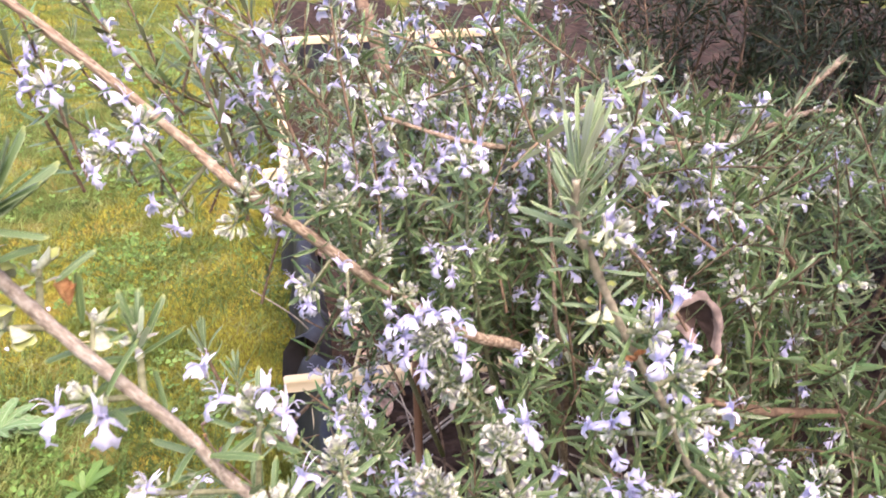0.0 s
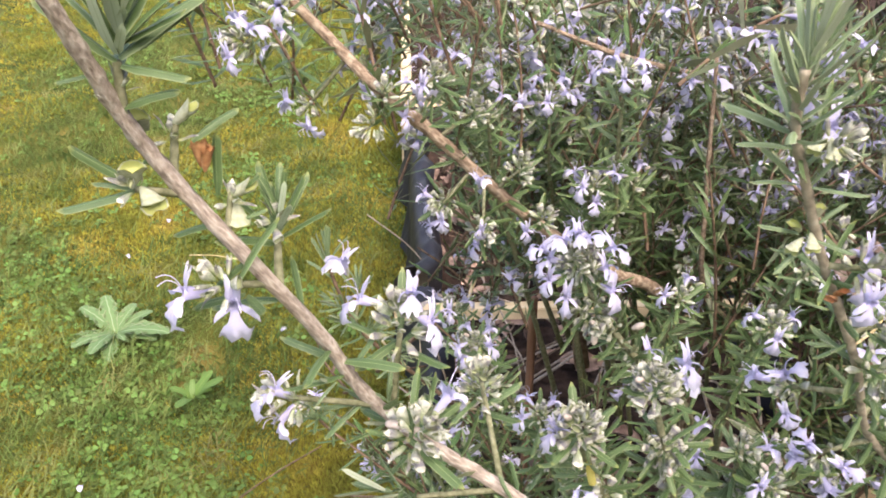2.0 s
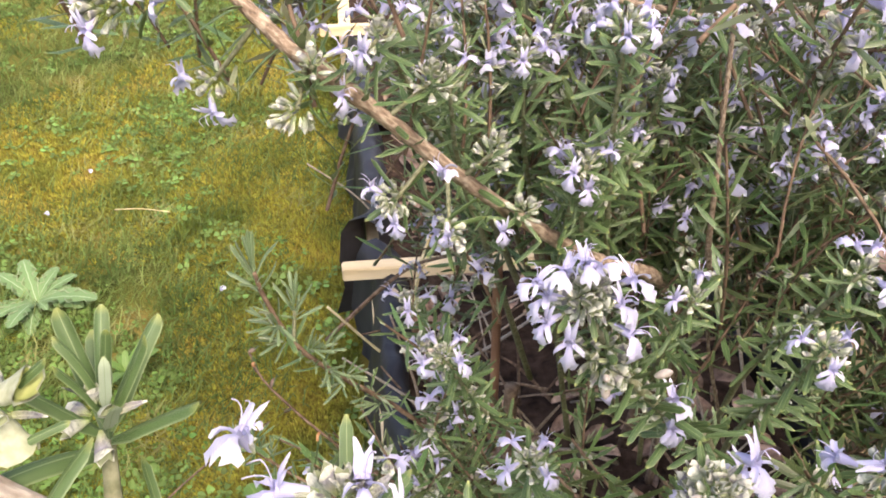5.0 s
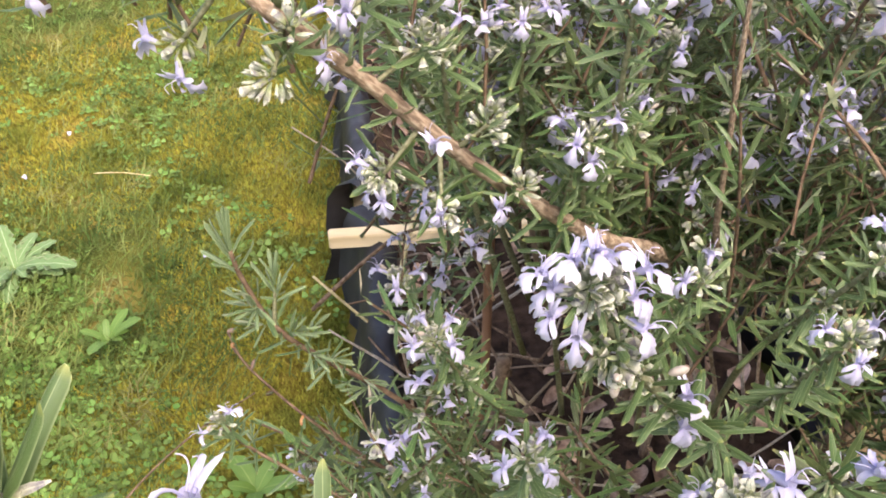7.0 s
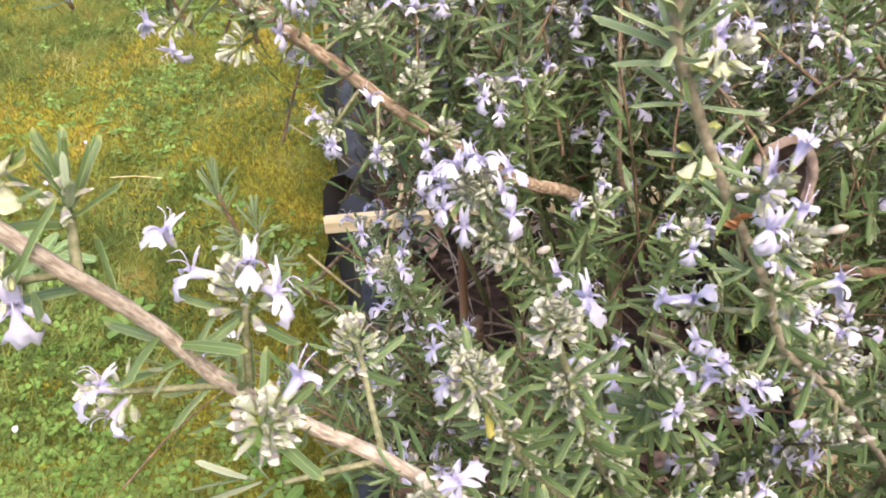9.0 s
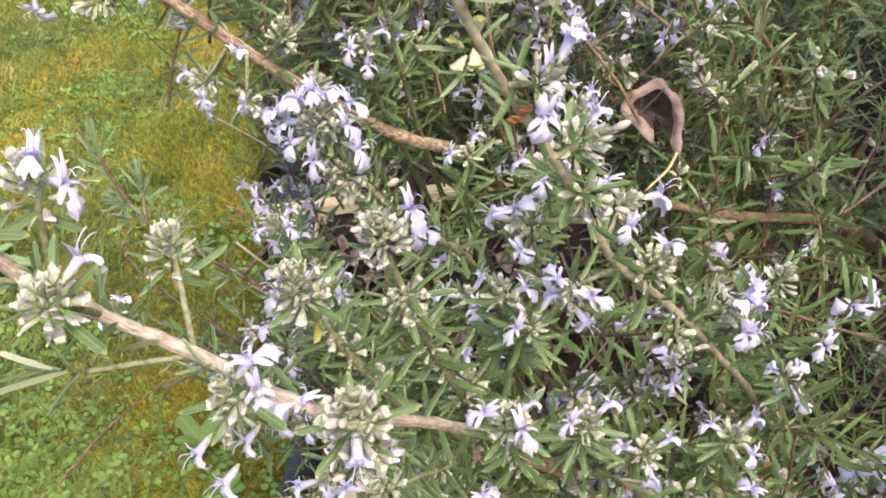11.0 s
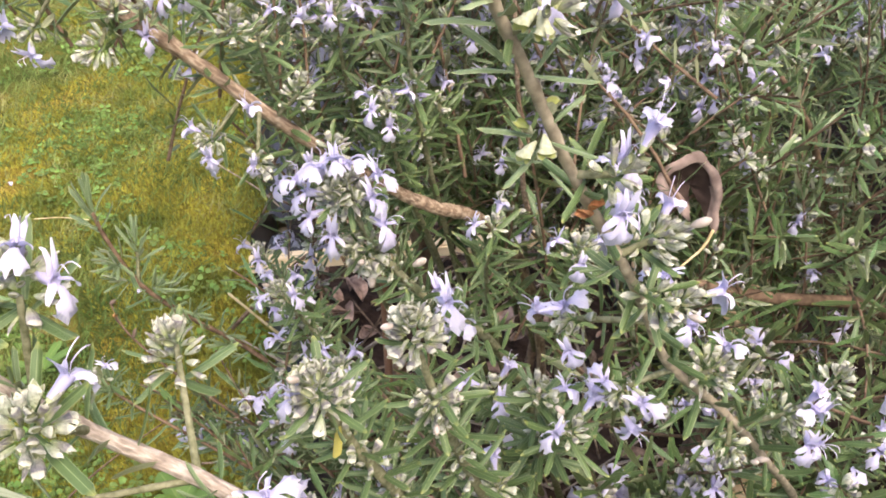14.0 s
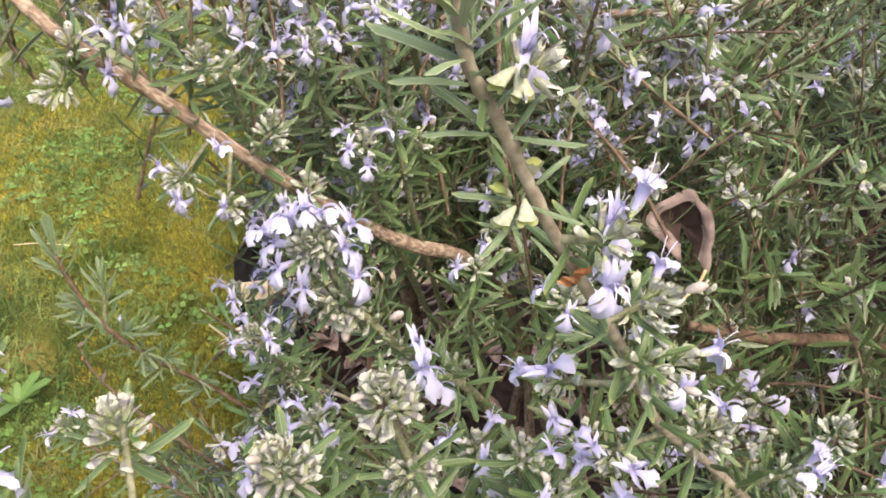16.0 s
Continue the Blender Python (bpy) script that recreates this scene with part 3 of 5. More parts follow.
def rosette(name, label, at, count, length, width, mat, rnd, lift, teeth=0.0):
    root = thing(name, label, "weed", at=at)
    blade = leaf_geo(1.0, width, 0.5, -0.25, 9 if teeth else 6)
    for v, uv in zip(blade.v, blade.uv):
        v[:, 1] *= 1 + teeth * np.sin(uv[:, 1] * 21)
    me = blade.mesh("leaf", [mat, mat])
    for k in range(count):
        w = 2.4 * k + rnd.uniform(-0.2, 0.2)
        d = Vector((math.cos(w), math.sin(w), lift * rnd.uniform(0.5, 1.3)))
        child("leaf", me, root, place((0, 0, 0.004), d, (0, 0, 1), length * rnd.uniform(0.4, 1.1)))
    return root


rosette("dandelion_rosette", "flat grey-green rosette of jagged weed leaves in the lawn", (-0.605, 0.97, 0.0), 24, 0.085, 0.24, M_PALELEAF, RND, 0.5, 0.5)
rosette("weed_seedling", "small bright green broad-leaved weed in the lawn", (-0.447, 0.855, 0.0), 9, 0.05, 0.3, M_LAWNLEAF, RND, 1.1)
rosette("dock_plant", "broad green dock leaves growing beside the bed", (-0.235, 0.665, 0.0), 5, 0.045, 0.42, M_LAWNLEAF, RND, 0.9)
rosette("dock_plant", "broad green dock leaves growing beside the bed", (-0.2, 0.6, 0.0), 5, 0.045, 0.5, M_LAWNLEAF, RND, 0.8)
straw = tube(curve_points([(-0.57, 1.16, 0.02), (-0.53, 1.162, 0.022), (-0.49, 1.16, 0.02)], 3), lambda t: 0.0008, 5)
thing("straw", "dry pale straw stalk lying on the lawn", "straw", me=straw.mesh("straw", [M_STRAW]))

# ---- raised bed: its frame lies along u (across) and v (away) from the front left corner ----
BED = Matrix.Translation((-0.107, 0.468, 0)) @ Matrix.Rotation(radians(10.2), 4, "Z")
BED_W, BED_L, RIM = 0.43, 1.95, 0.157


def box_geo(x0, x1, y0, y1, z0, z1, rnd, parts=1, wear=0.0008):
    """A sawn board with softened edges and slightly uneven faces."""
    bm = bmesh.new()
    bmesh.ops.create_cube(bm, size=1.0)
    bmesh.ops.scale(bm, vec=(x1 - x0, y1 - y0, z1 - z0), verts=bm.verts)
    long_edges = [e for e in bm.edges if abs((e.verts[0].co - e.verts[1].co)[0 if x1 - x0 > y1 - y0 else 1]) > 1e-6]
    if parts > 1:
        bmesh.ops.subdivide_edges(bm, edges=long_edges, cuts=parts - 1)
    bmesh.ops.bevel(bm, geom=[e for e in bm.edges if e.calc_face_angle(0) > 0.5], offset=0.0016, segments=2, affect="EDGES")
    for v in bm.verts:
        v.co += Vector((rnd.uniform(-wear, wear), rnd.uniform(-wear, wear), rnd.uniform(-wear, wear)))
        v.co += Vector(((x0 + x1) / 2, (y0 + y1) / 2, (z0 + z1) / 2))
    return bm


def bm_mesh(name, bm, mats, smooth=False):
    me = bpy.data.meshes.new(name)
    bm.to_mesh(me)
    bm.free()
    for k in mats:
        me.materials.append(k)
    for p in me.polygons:
        p.use_smooth = smooth
    return me


bed = thing("raised_bed", "raised garden bed of pale boards lined with black plastic", "raised bed")
bed.matrix_basis = BED


def board(name, *size, mat=M_PLANK, label="", parts=6):
    return child(name, bm_mesh(name, box_geo(*size, RND, parts), [mat]), bed, label=label)


board("side_board", 0.022, 0.04, 0.06, 1.075, -0.02, RIM - 0.045, mat=M_WOOD)
board("side_board", 0.0, 0.02, 1.08, BED_L, -0.02, RIM - 0.008, mat=M_WOOD, label="pale uncovered side board")
board("side_board", BED_W - 0.02, BED_W, 0.33, BED_L, -0.02, RIM - 0.012)
skew = board("side_board", 0.0, 0.048, -0.15, 0.17, -0.02, RIM + 0.004, label="weathered side board turned a little out of line")
skew.matrix_basis = pose(0.418, 0.15, 0, 0, 0, -16)
FRONT = Matrix.Rotation(radians(-7), 4, "Z")
board("front_board", 0.0, BED_W, 0.0, 0.02, -0.02, RIM - 0.03).matrix_basis = FRONT
board("back_board", -0.02, BED_W + 0.2, BED_L, BED_L + 0.02, RIM - 0.014, RIM + 0.004, mat=M_WOOD, label="pale sawn back board")
board("lower_back_board", -0.015, BED_W + 0.19, BED_L + 0.003, BED_L + 0.017, -0.02, RIM - 0.014, mat=M_LINER, label="black plastic hung below the back board")
board("front_plank", 0.2, BED_W - 0.03, -0.012, 0.006, 0.03, RIM - 0.004, label="weathered split front plank").matrix_basis = FRONT


def slat(v, u0, u1, turn=0.0, w=0.017, h=0.015):
    s = child("slat", bm_mesh("slat", box_geo(u0, u1, -w / 2, w / 2, 0, h, RND, 6, 0.0006), [M_WOOD]), bed, label="pale sawn cross slat")
    s.matrix_basis = pose(0, v, RIM - 0.009, 0, 0, turn)
    return s


slat(0.0, 0.0, 0.16, -2.5)
slat(0.411, -0.008, BED_W + 0.01)
slat(1.05, -0.03, BED_W * 0.62, 0.5)
slat(0.93, 0.26, BED_W + 0.01, -2)

# plastic liner, draped over the outer board and crumpled, in two lengths with flared ends
def drape(v0, v1, flare0, flare1, seed):
    lv, luv = [], []
    prof = [(0.03, 0.045), (0.029, 0.085), (0.025, 0.135), (0.017, 0.15), (0.004, 0.147), (-0.003, 0.13), (-0.006, 0.095), (-0.008, 0.055), (-0.009, 0.012)]
    steps = int((v1 - v0) * 200)
    for i in range(steps + 1):
        v = v0 + (v1 - v0) * i / steps
        end = flare0 * max(0, 1 - (v - v0) / 0.05) ** 2 + flare1 * max(0, 1 - (v1 - v) / 0.05) ** 2
        inward = 0.027 * min(1, max(0, (v - 0.01) / 0.12)) - 0.008 * min(1, max(0, (v - 0.4) / 0.3))
        for k, (u, z) in enumerate(prof):
            w = noise.noise((v * 14, k * 0.35, seed)) * 0.022 + (0.45 - abs(noise.noise((v * 24 + k * 0.5, k * 0.7, seed + 4)))) * 0.026 - 0.006
            hang = max(0, k - 5) / 3
            lv.append((u + inward - end * (0.4 + 0.12 * k) - hang * (0.002 + w) + (w * 0.6 if k < 5 else 0) * (k not in (3, 4)), v + 0.3 * w * (end > 0), z + 0.3 * end + (w * 0.5 if k in (2, 3, 4) else 0) + 0.002))
            luv.append((k / 8, v))
    lf = [(i * 9 + k, (i + 1) * 9 + k, (i + 1) * 9 + k + 1, i * 9 + k + 1) for i in range(steps) for k in range(8)]
    return child("liner", Geo().add(lv, lf, 0, luv).mesh("liner", [M_LINER]), bed, label="crumpled black plastic sheet over the side board")


drape(-0.02, 0.465, 0.0, 0.014, 0.2)
drape(0.5, 1.09, 0.03, 0.0, 2.7)
fv, fuv = [], []
for i in range(41):
    u = -0.02 + (BED_W - 0.02) * i / 40
    for k, (v, z) in enumerate([(0.034, 0.06), (0.03, 0.11), (0.026, 0.132), (0.012, 0.137), (-0.004, 0.135), (-0.01, 0.12), (-0.016, 0.07), (-0.02, 0.01)]):
        w = noise.noise((u * 20, k * 0.4, 8.0)) * 0.012
        fv.append((u, v - w * 0.6, z + (w * 0.5 if k in (2, 3, 4) else 0)))
        fuv.append((k / 7, u))
child("liner", Geo().add(fv, [(i * 8 + k, i * 8 + k + 1, (i + 1) * 8 + k + 1, (i + 1) * 8 + k) for i in range(40) for k in range(7)], 0, fuv).mesh("liner", [M_LINER]), bed, FRONT)
rv, ruv = [], []
for i in range(41):
    v = 0.02 + 1.8 * i / 40
    for k, z in enumerate((0.04, 0.08, 0.12, 0.15)):
        rv.append((BED_W - 0.024 + 0.29 * min(0, v - 0.12) + (0.27 * (v - 0.12) if 0.12 < v < 0.3 else 0) - 0.004 * abs(noise.noise((v * 12, z * 30, 3.0))), v, z))
        ruv.append((k / 3, v))
child("liner", Geo().add(rv, [(i * 4 + k, i * 4 + k + 1, (i + 1) * 4 + k + 1, (i + 1) * 4 + k) for i in range(40) for k in range(3)], 0, ruv).mesh("liner", [M_LINER]), bed)

# planted border beyond the bed
mv, muv = [], []
for j in range(61):
    for i in range(41):
        u, v = BED_W + 0.002 + 1.9 * i / 40, -0.35 + 3.4 * j / 60
        q = BED @ Vector((u, v, 0))
        edge = min(i, 40 - i, j, 60 - j) / 3
        mv.append((q.x, q.y, min(edge, 1) * (0.022 + 0.014 * noise.noise((u * 9, v * 9, 5)) + 0.008 * noise.noise((u * 30, v * 30, 6))) - 0.012))
        muv.append((u, v))
nb = len(mv)
for j in range(25):
    for i in range(41):
        u, v = 0.0 + 0.432 * i / 40, BED_L + 0.024 + 1.1 * j / 24
        q = BED @ Vector((u, v, 0))
        mv.append((q.x, q.y, 0.02 + 0.016 * noise.noise((u * 9, v * 9, 5)) + 0.008 * noise.noise((u * 30, v * 30, 6)) - (0.03 if i in (0, 40) or j in (0, 24) else 0)))
        muv.append((u, v))
tagged(new("border_soil", Geo().add(mv, [(j * 41 + i, j * 41 + i + 1, (j + 1) * 41 + i + 1, (j + 1) * 41 + i) for j in range(60) for i in range(40)] +
           [(nb + j * 41 + i, nb + j * 41 + i + 1, nb + (j + 1) * 41 + i + 1, nb + (j + 1) * 41 + i) for j in range(24) for i in range(40)], 0, muv).mesh("border_soil", [M_MULCH])),
       "bare brown soil of the border under the shrub", "soil", kind="structure")

# unseen wall beside the border, added to keep light off the right side
wall = bm_mesh("wall_east", box_geo(0.95, 1.1, -1.6, 1.5, -0.02, 1.7, RND, 8, 0.003), [M_RENDER])
thing("wall_east", "plain grey-brown unseen wall, added to shade the border side", "wall", kind="structure", me=wall)

# soil
SOIL = 0.085
sv, suv = [], []
for j in range(66):
    for i in range(21):
        u, v = 0.022 + (BED_W - 0.044) * i / 20, 0.022 + (BED_L - 0.03) * j / 65
        sv.append((u, v, SOIL + 0.012 * noise.noise((u * 14, v * 14, 1)) + 0.006 * noise.noise((u * 45, v * 45, 2))))
        suv.append((u, v))
sm = Geo().add(sv, [(j * 21 + i, j * 21 + i + 1, (j + 1) * 21 + i + 1, (j + 1) * 21 + i) for j in range(65) for i in range(20)], 0, suv).mesh("soil", [M_SOIL])
child("soil", sm, bed, label="dark crumbly soil")


def curled_leaf(rnd, length, width, curl):
    """A dry leaf, cupped along its middle and twisted."""
    g = Geo()
    v, uv = [], []
    for i in range(8):
        t = i / 7
        w = width * math.sin(math.pi * (0.06 + 0.9 * t)) ** 0.8
        for k in range(7):
            s = k / 3 - 1
            a = curl * s + 0.4 * t
            v.append((length * (t - 0.5), w * math.sin(a) / max(0.6, curl) * 1.0, w * (1 - math.cos(a)) / max(0.6, curl) + 0.08 * length * math.sin(3 * t + s) + rnd.uniform(-1, 1) * 0.02 * length))
            uv.append((k / 6, t))
    return g.add(v, [(i * 7 + k, (i + 1) * 7 + k, (i + 1) * 7 + k + 1, i * 7 + k + 1) for i in range(7) for k in range(6)], 0, uv)


DRY = [curled_leaf(RND, 0.045, 0.014, RND.uniform(0.6, 1.5)).mesh("dead_leaf", [M_DEAD]) for _ in range(5)]
for k in range(190):
    u, v = RND.uniform(0.04, BED_W - 0.05), 0.06 + 0.89 * RND.random() ** 1.5
    m = BED @ Matrix.Translation((u, v, SOIL + RND.uniform(0.004, 0.018))) @ Euler((RND.uniform(-0.5, 0.5), RND.uniform(-0.5, 0.5), RND.uniform(0, 6.3))).to_matrix().to_4x4()
    ob = thing("dead_leaf", "dry brown fallen leaf on the soil", "leaf", "fallen leaves in the bed", me=RND.choice(DRY))
    ob.matrix_basis = m @ Matrix.Diagonal((*[RND.uniform(0.35, 1.05)] * 3, 1))


def stick(name, label, ctrl, r0, r1, mat, category="twig", knots=0.1, group=""):
    g = tube(curve_points(ctrl, 5), lambda t: r0 + (r1 - r0) * t, 8, knots, RND)
    return thing(name, label, category, group, me=g.mesh(name, [mat]))


stick("cane", "thin brown cane standing upright in the soil", [(-0.022, 0.69, 0.07), (-0.023, 0.686, 0.2), (-0.025, 0.682, 0.322)], 0.0042, 0.0038, M_STAKE, "cane", 0.04)
stick("stem_stump", "cut brown stem stump in the soil", [(-0.008, 0.645, 0.07), (-0.009, 0.64, 0.15), (-0.01, 0.637, 0.232)], 0.0062, 0.0055, M_TWIG, "stump", 0.06)

# ---- rosemary shrub: woody branches, leaves, heads of flowers ----
shrub = thing("rosemary_shrub", "rosemary shrub with grey-green needle leaves and pale lilac flowers", "shrub", at=(0, 0, 0))
HR = random.Random(21)


def jitter(a):
    return Vector((HR.uniform(-a, a), HR.uniform(-a, a), HR.uniform(-a, a)))


def branch(ctrl, r0, r1, mat, label="", knots=0.16, sides=9, steps=8):
    """ctrl runs from the root end to the tip."""
    pts = curve_points(ctrl, steps)
    ob = child("branch", tube(pts, lambda t: r0 + (r1 - r0) * t, sides, knots, HR).mesh("branch", [mat]), shrub, label=label)
    return ob, pts


def put_leaf(parent, at, d, up, size, kinds=LEAF_ME):
    if kinds is LEAF_ME and HR.random() < 0.003:
        kinds = YELLOW_ME
    child("leaf", HR.choice(kinds), parent, place(at, d, up, 0.82 * size, HR.uniform(-0.3, 0.3)))


def tuft(parent, at, axis, count=8, size=0.02, spread=0.6, kinds=YOUNG_ME):
    """A young shoot tip: leaves standing close round an axis."""
    a = Vector(axis).normalized()
    side = a.orthogonal().normalized()
    for k in range(count):
        w = 2.4 * k + HR.uniform(-0.3, 0.3)
        o = Matrix.Rotation(w, 3, a) @ side
        s = spread * (0.25 + 0.9 * k / count) * HR.uniform(0.8, 1.2)
        put_leaf(parent, Vector(at) + a * 0.45 * size * (1 - k / count), a * math.cos(s) + o * math.sin(s), a, size * HR.uniform(0.75, 1.1) * (0.7 + 0.4 * k / count), kinds)


def along(parent, pts, t0, t1, gap, size, skip=0.2, droop=0.0, tufts=0.25, kinds=LEAF_ME):
    """Pairs of leaves along a stretch of a branch, some with a small tuft."""
    total = sum((b - a).length for a, b in zip(pts, pts[1:]))
    count = max(1, int(total * (t1 - t0) / gap))
    turn = HR.uniform(0, 3)
    for i in range(count):
        t = (t0 + (t1 - t0) * (i + 0.5) / count) * (len(pts) - 1)
        k = min(int(t), len(pts) - 2)
        p = pts[k].lerp(pts[k + 1], t - k)
        axis = (pts[k + 1] - pts[k]).normalized()
        side = axis.orthogonal().normalized()
        turn += math.pi / 2 + HR.uniform(-0.4, 0.4)
        for s in (0, math.pi):
            if HR.random() < skip:
                continue
            o = Matrix.Rotation(turn + s, 3, axis) @ side
            a = radians(HR.uniform(42, 80))
            d = axis * math.cos(a) + o * math.sin(a) + Vector((0, 0, -droop))
            put_leaf(parent, p, d, axis, size * HR.uniform(0.7, 1.15), kinds)
            if HR.random() < tufts:
                tuft(parent, p + o * 0.003, (axis + o * 1.2 + Vector((0, 0, 0.4))).normalized(), 4, size * 0.55, 0.6)


def head(parent, at, axis, calyces, flowers, size=1.0, buds=0, leaves=5, spread=1.0, wide=0):
    """A whorled flower head round the end of a side shoot: woolly calyces, open flowers round it, buds and small leaves."""
    a = Vector(axis).normalized()
    side = a.orthogonal().normalized()
    at = Vector(at)
    g = Geo()
    calyces = int(calyces * 2.2)
    for k in range(calyces):
        w = 2.4 * k + HR.uniform(-0.2, 0.2)
        tier = k / max(1, calyces - 1)
        s = radians(8 + 80 * tier ** 0.85) * spread * HR.uniform(0.85, 1.15)
        o = Matrix.Rotation(w, 3, a) @ side
        d = (a * math.cos(s) + o * math.sin(s)).normalized()
        g.put(HR.choice(BRACTS if k % 4 == 1 else CALYCES), place(a * (0.011 * size * min(1, calyces / 45) * (0.4 - tier)) + d * (0.0012 + 0.0024 * min(1, calyces / 30)) * size, d, a, 0.8 * size * HR.uniform(0.75, 1.15), HR.uniform(-0.6, 0.6)))
    for k in range(buds):
        d = (a * 0.9 + jitter(0.9)).normalized()
        g.put(HR.choice(BUDS), place(a * 0.006 * size + d * 0.006 * size, d, a, size * HR.uniform(0.85, 1.15)))
    ob = child("flower_head", g.mesh("flower_head", FLOWER_MATS), parent, Matrix.Translation(at))
    for k in range(flowers):
        w = 2 * math.pi * (k + HR.uniform(-0.2, 0.2)) / flowers
        o = Matrix.Rotation(w, 3, a) @ side
        s = radians(HR.uniform(55 + wide, 95 + wide)) * spread
        d = (a * math.cos(s) + o * math.sin(s) + jitter(0.12)).normalized()
        child("flower", HR.choice(FLOWER_ME), parent, place(at + a * HR.uniform(0.0, 0.006) * size + d * 0.004 * size, d, Vector((0, 0, 1)) + a * 0.6 + jitter(0.3), HR.uniform(0.88, 1.08) * size))
    for k in range(leaves):
        o = Matrix.Rotation(2.4 * k, 3, a) @ side
        put_leaf(parent, at - a * HR.uniform(0.002, 0.01), o + a * HR.uniform(0.0, 0.7), a, 0.02 * HR.uniform(0.7, 1.2))
    return ob


def whorls(parent, pts, t0, t1, count, size=0.8, flowers=0):
    """Rings of calyces at nodes down a stem, below its head."""
    for k in range(count):
        i = int((t0 + (t1 - t0) * (k + 0.5) / count) * (len(pts) - 2))
        axis = (pts[i + 1] - pts[i]).normalized()
        head(parent, pts[i] + jitter(0.001), axis, HR.randint(6, 9), flowers if k == count - 1 else 0, size, 0, 3, spread=1.15)


def bloom(parent, at, d, size=1.1, up=(0, 0, 1)):
    child("flower", HR.choice(FLOWER_ME), parent, place(Vector(at) - Vector(d).normalized() * 0.009 * size, d, Vector(up) + jitter(0.15), 0.8 * size))


def side_shoot(parent, start, end, r=0.0009, sag=0.0):
    mid = (Vector(start) + Vector(end)) / 2 + Vector((0, 0, sag))
    pts = curve_points([start, mid, end], 4)
    child("side_shoot", tube(pts, lambda t: r * (1.15 - 0.3 * t), 6, 0.05, HR).mesh("side_shoot", [M_GREEN]), parent)
    return pts


def leaves_to(parent, pairs, kinds):
    """Single leaves, each from its foot to its tip."""
    for foot, tip in pairs:
        d = Vector(tip) - Vector(foot)
        put_leaf(parent, Vector(foot), d, Vector((0, -0.4, 1)), d.length / 0.82, kinds)


# near branch: grey stem that rises over the lawn
A, pa = branch([(0.085, 0.5, 0.1), (0.08, 0.38, 0.3), (0.066, 0.29, 0.44), (0.039, 0.243, 0.51), (0.006, 0.2, 0.566), (-0.023, 0.2, 0.588), (-0.045, 0.2, 0.603), (-0.06, 0.197, 0.62), (-0.068, 0.191, 0.641),
                (-0.079, 0.179, 0.669), (-0.09, 0.173, 0.69), (-0.095, 0.166, 0.707), (-0.096, 0.158, 0.722), (-0.097, 0.15, 0.737), (-0.103, 0.142, 0.76)], 0.0022, 0.0014, M_GREYSTEM, "grey-barked stem with peeling side shoots")
side_shoot(A, (-0.075, 0.183, 0.66), (-0.0768, 0.19, 0.669), 0.0011)
tuft(A, (-0.0768, 0.19, 0.667), (0.1, 0.05, 1), 13, 0.02, 0.75, FELTED_ME)
head(A, (-0.077, 0.19, 0.673), (0, -0.1, 1), 4, 0, 0.75, 0, 0)
side_shoot(A, (-0.0947, 0.166, 0.706), (-0.093, 0.164, 0.718), 0.00095)
tuft(A, (-0.0933, 0.1642, 0.716), (0.2, 0.0, 1), 12, 0.02, 1.2, FELTED_ME)
tuft(A, (-0.0928, 0.164, 0.718), (0.25, 0.0, 1), 14, 0.024, 0.6, FELTED_ME)
tuft(A, (-0.102, 0.143, 0.755), (-0.2, -0.1, 1), 10, 0.02, 0.8, FELTED_ME)
side_shoot(A, (-0.0905, 0.1725, 0.69), (-0.0905, 0.177, 0.701), 0.0009)
side_shoot(A, (-0.083, 0.178, 0.677), (-0.083, 0.182, 0.684), 0.0008)
side_shoot(A, (-0.0885, 0.1745, 0.687), (-0.0955, 0.167, 0.6915), 0.0008)
leaves_to(A, (((-0.088, 0.178, 0.697), (-0.08, 0.184, 0.704)), ((-0.086, 0.182, 0.683), (-0.085, 0.182, 0.697)), ((-0.096, 0.168, 0.692), (-0.1055, 0.163, 0.7015)), ((-0.096, 0.168, 0.691), (-0.111, 0.164, 0.6865)),
              ((-0.095, 0.168, 0.691), (-0.104, 0.166, 0.694)), ((-0.094, 0.165, 0.709), (-0.0835, 0.163, 0.7155)), ((-0.096, 0.16, 0.717), (-0.102, 0.158, 0.716)), ((-0.084, 0.179, 0.679), (-0.096, 0.177, 0.6765)),
              ((-0.082, 0.18, 0.678), (-0.0755, 0.182, 0.6815)), ((-0.083, 0.182, 0.683), (-0.0765, 0.184, 0.688)), ((-0.093, 0.17, 0.698), (-0.099, 0.172, 0.691)), ((-0.08, 0.178, 0.67), (-0.088, 0.176, 0.663))), FELTED_ME)
head(A, (-0.091, 0.1755, 0.6985), (0, -0.2, 1), 3, 0, 0.7, 0, 0)
head(A, (-0.083, 0.1815, 0.682), (0.2, -0.2, 1), 3, 0, 0.7, 0, 0)
head(A, (-0.0955, 0.1675, 0.6915), (-0.3, -0.5, 0.6), 4, 0, 0.75, 0, 0)
head(A, (-0.094, 0.165, 0.7125), (0.1, 0, 1), 3, 0, 0.6, 0, 0)
along(A, pa, 0.34, 0.62, 0.013, 0.022, 0.3, tufts=0.2)
along(A, pa, 0.12, 0.34, 0.014, 0.02, 0.4)
side_shoot(A, (-0.076, 0.182, 0.662), (-0.083, 0.173, 0.667), 0.0008)
head(A, (-0.083, 0.172, 0.668), (-0.4, -0.2, 0.4), 6, 0, 0.9, 0, 3)
bloom(A, (-0.095, 0.168, 0.666), (-0.85, -0.5, 0.1), 1.35)
bloom(A, (-0.079, 0.166, 0.663), (0.3, -0.8, -0.1), 1.35)
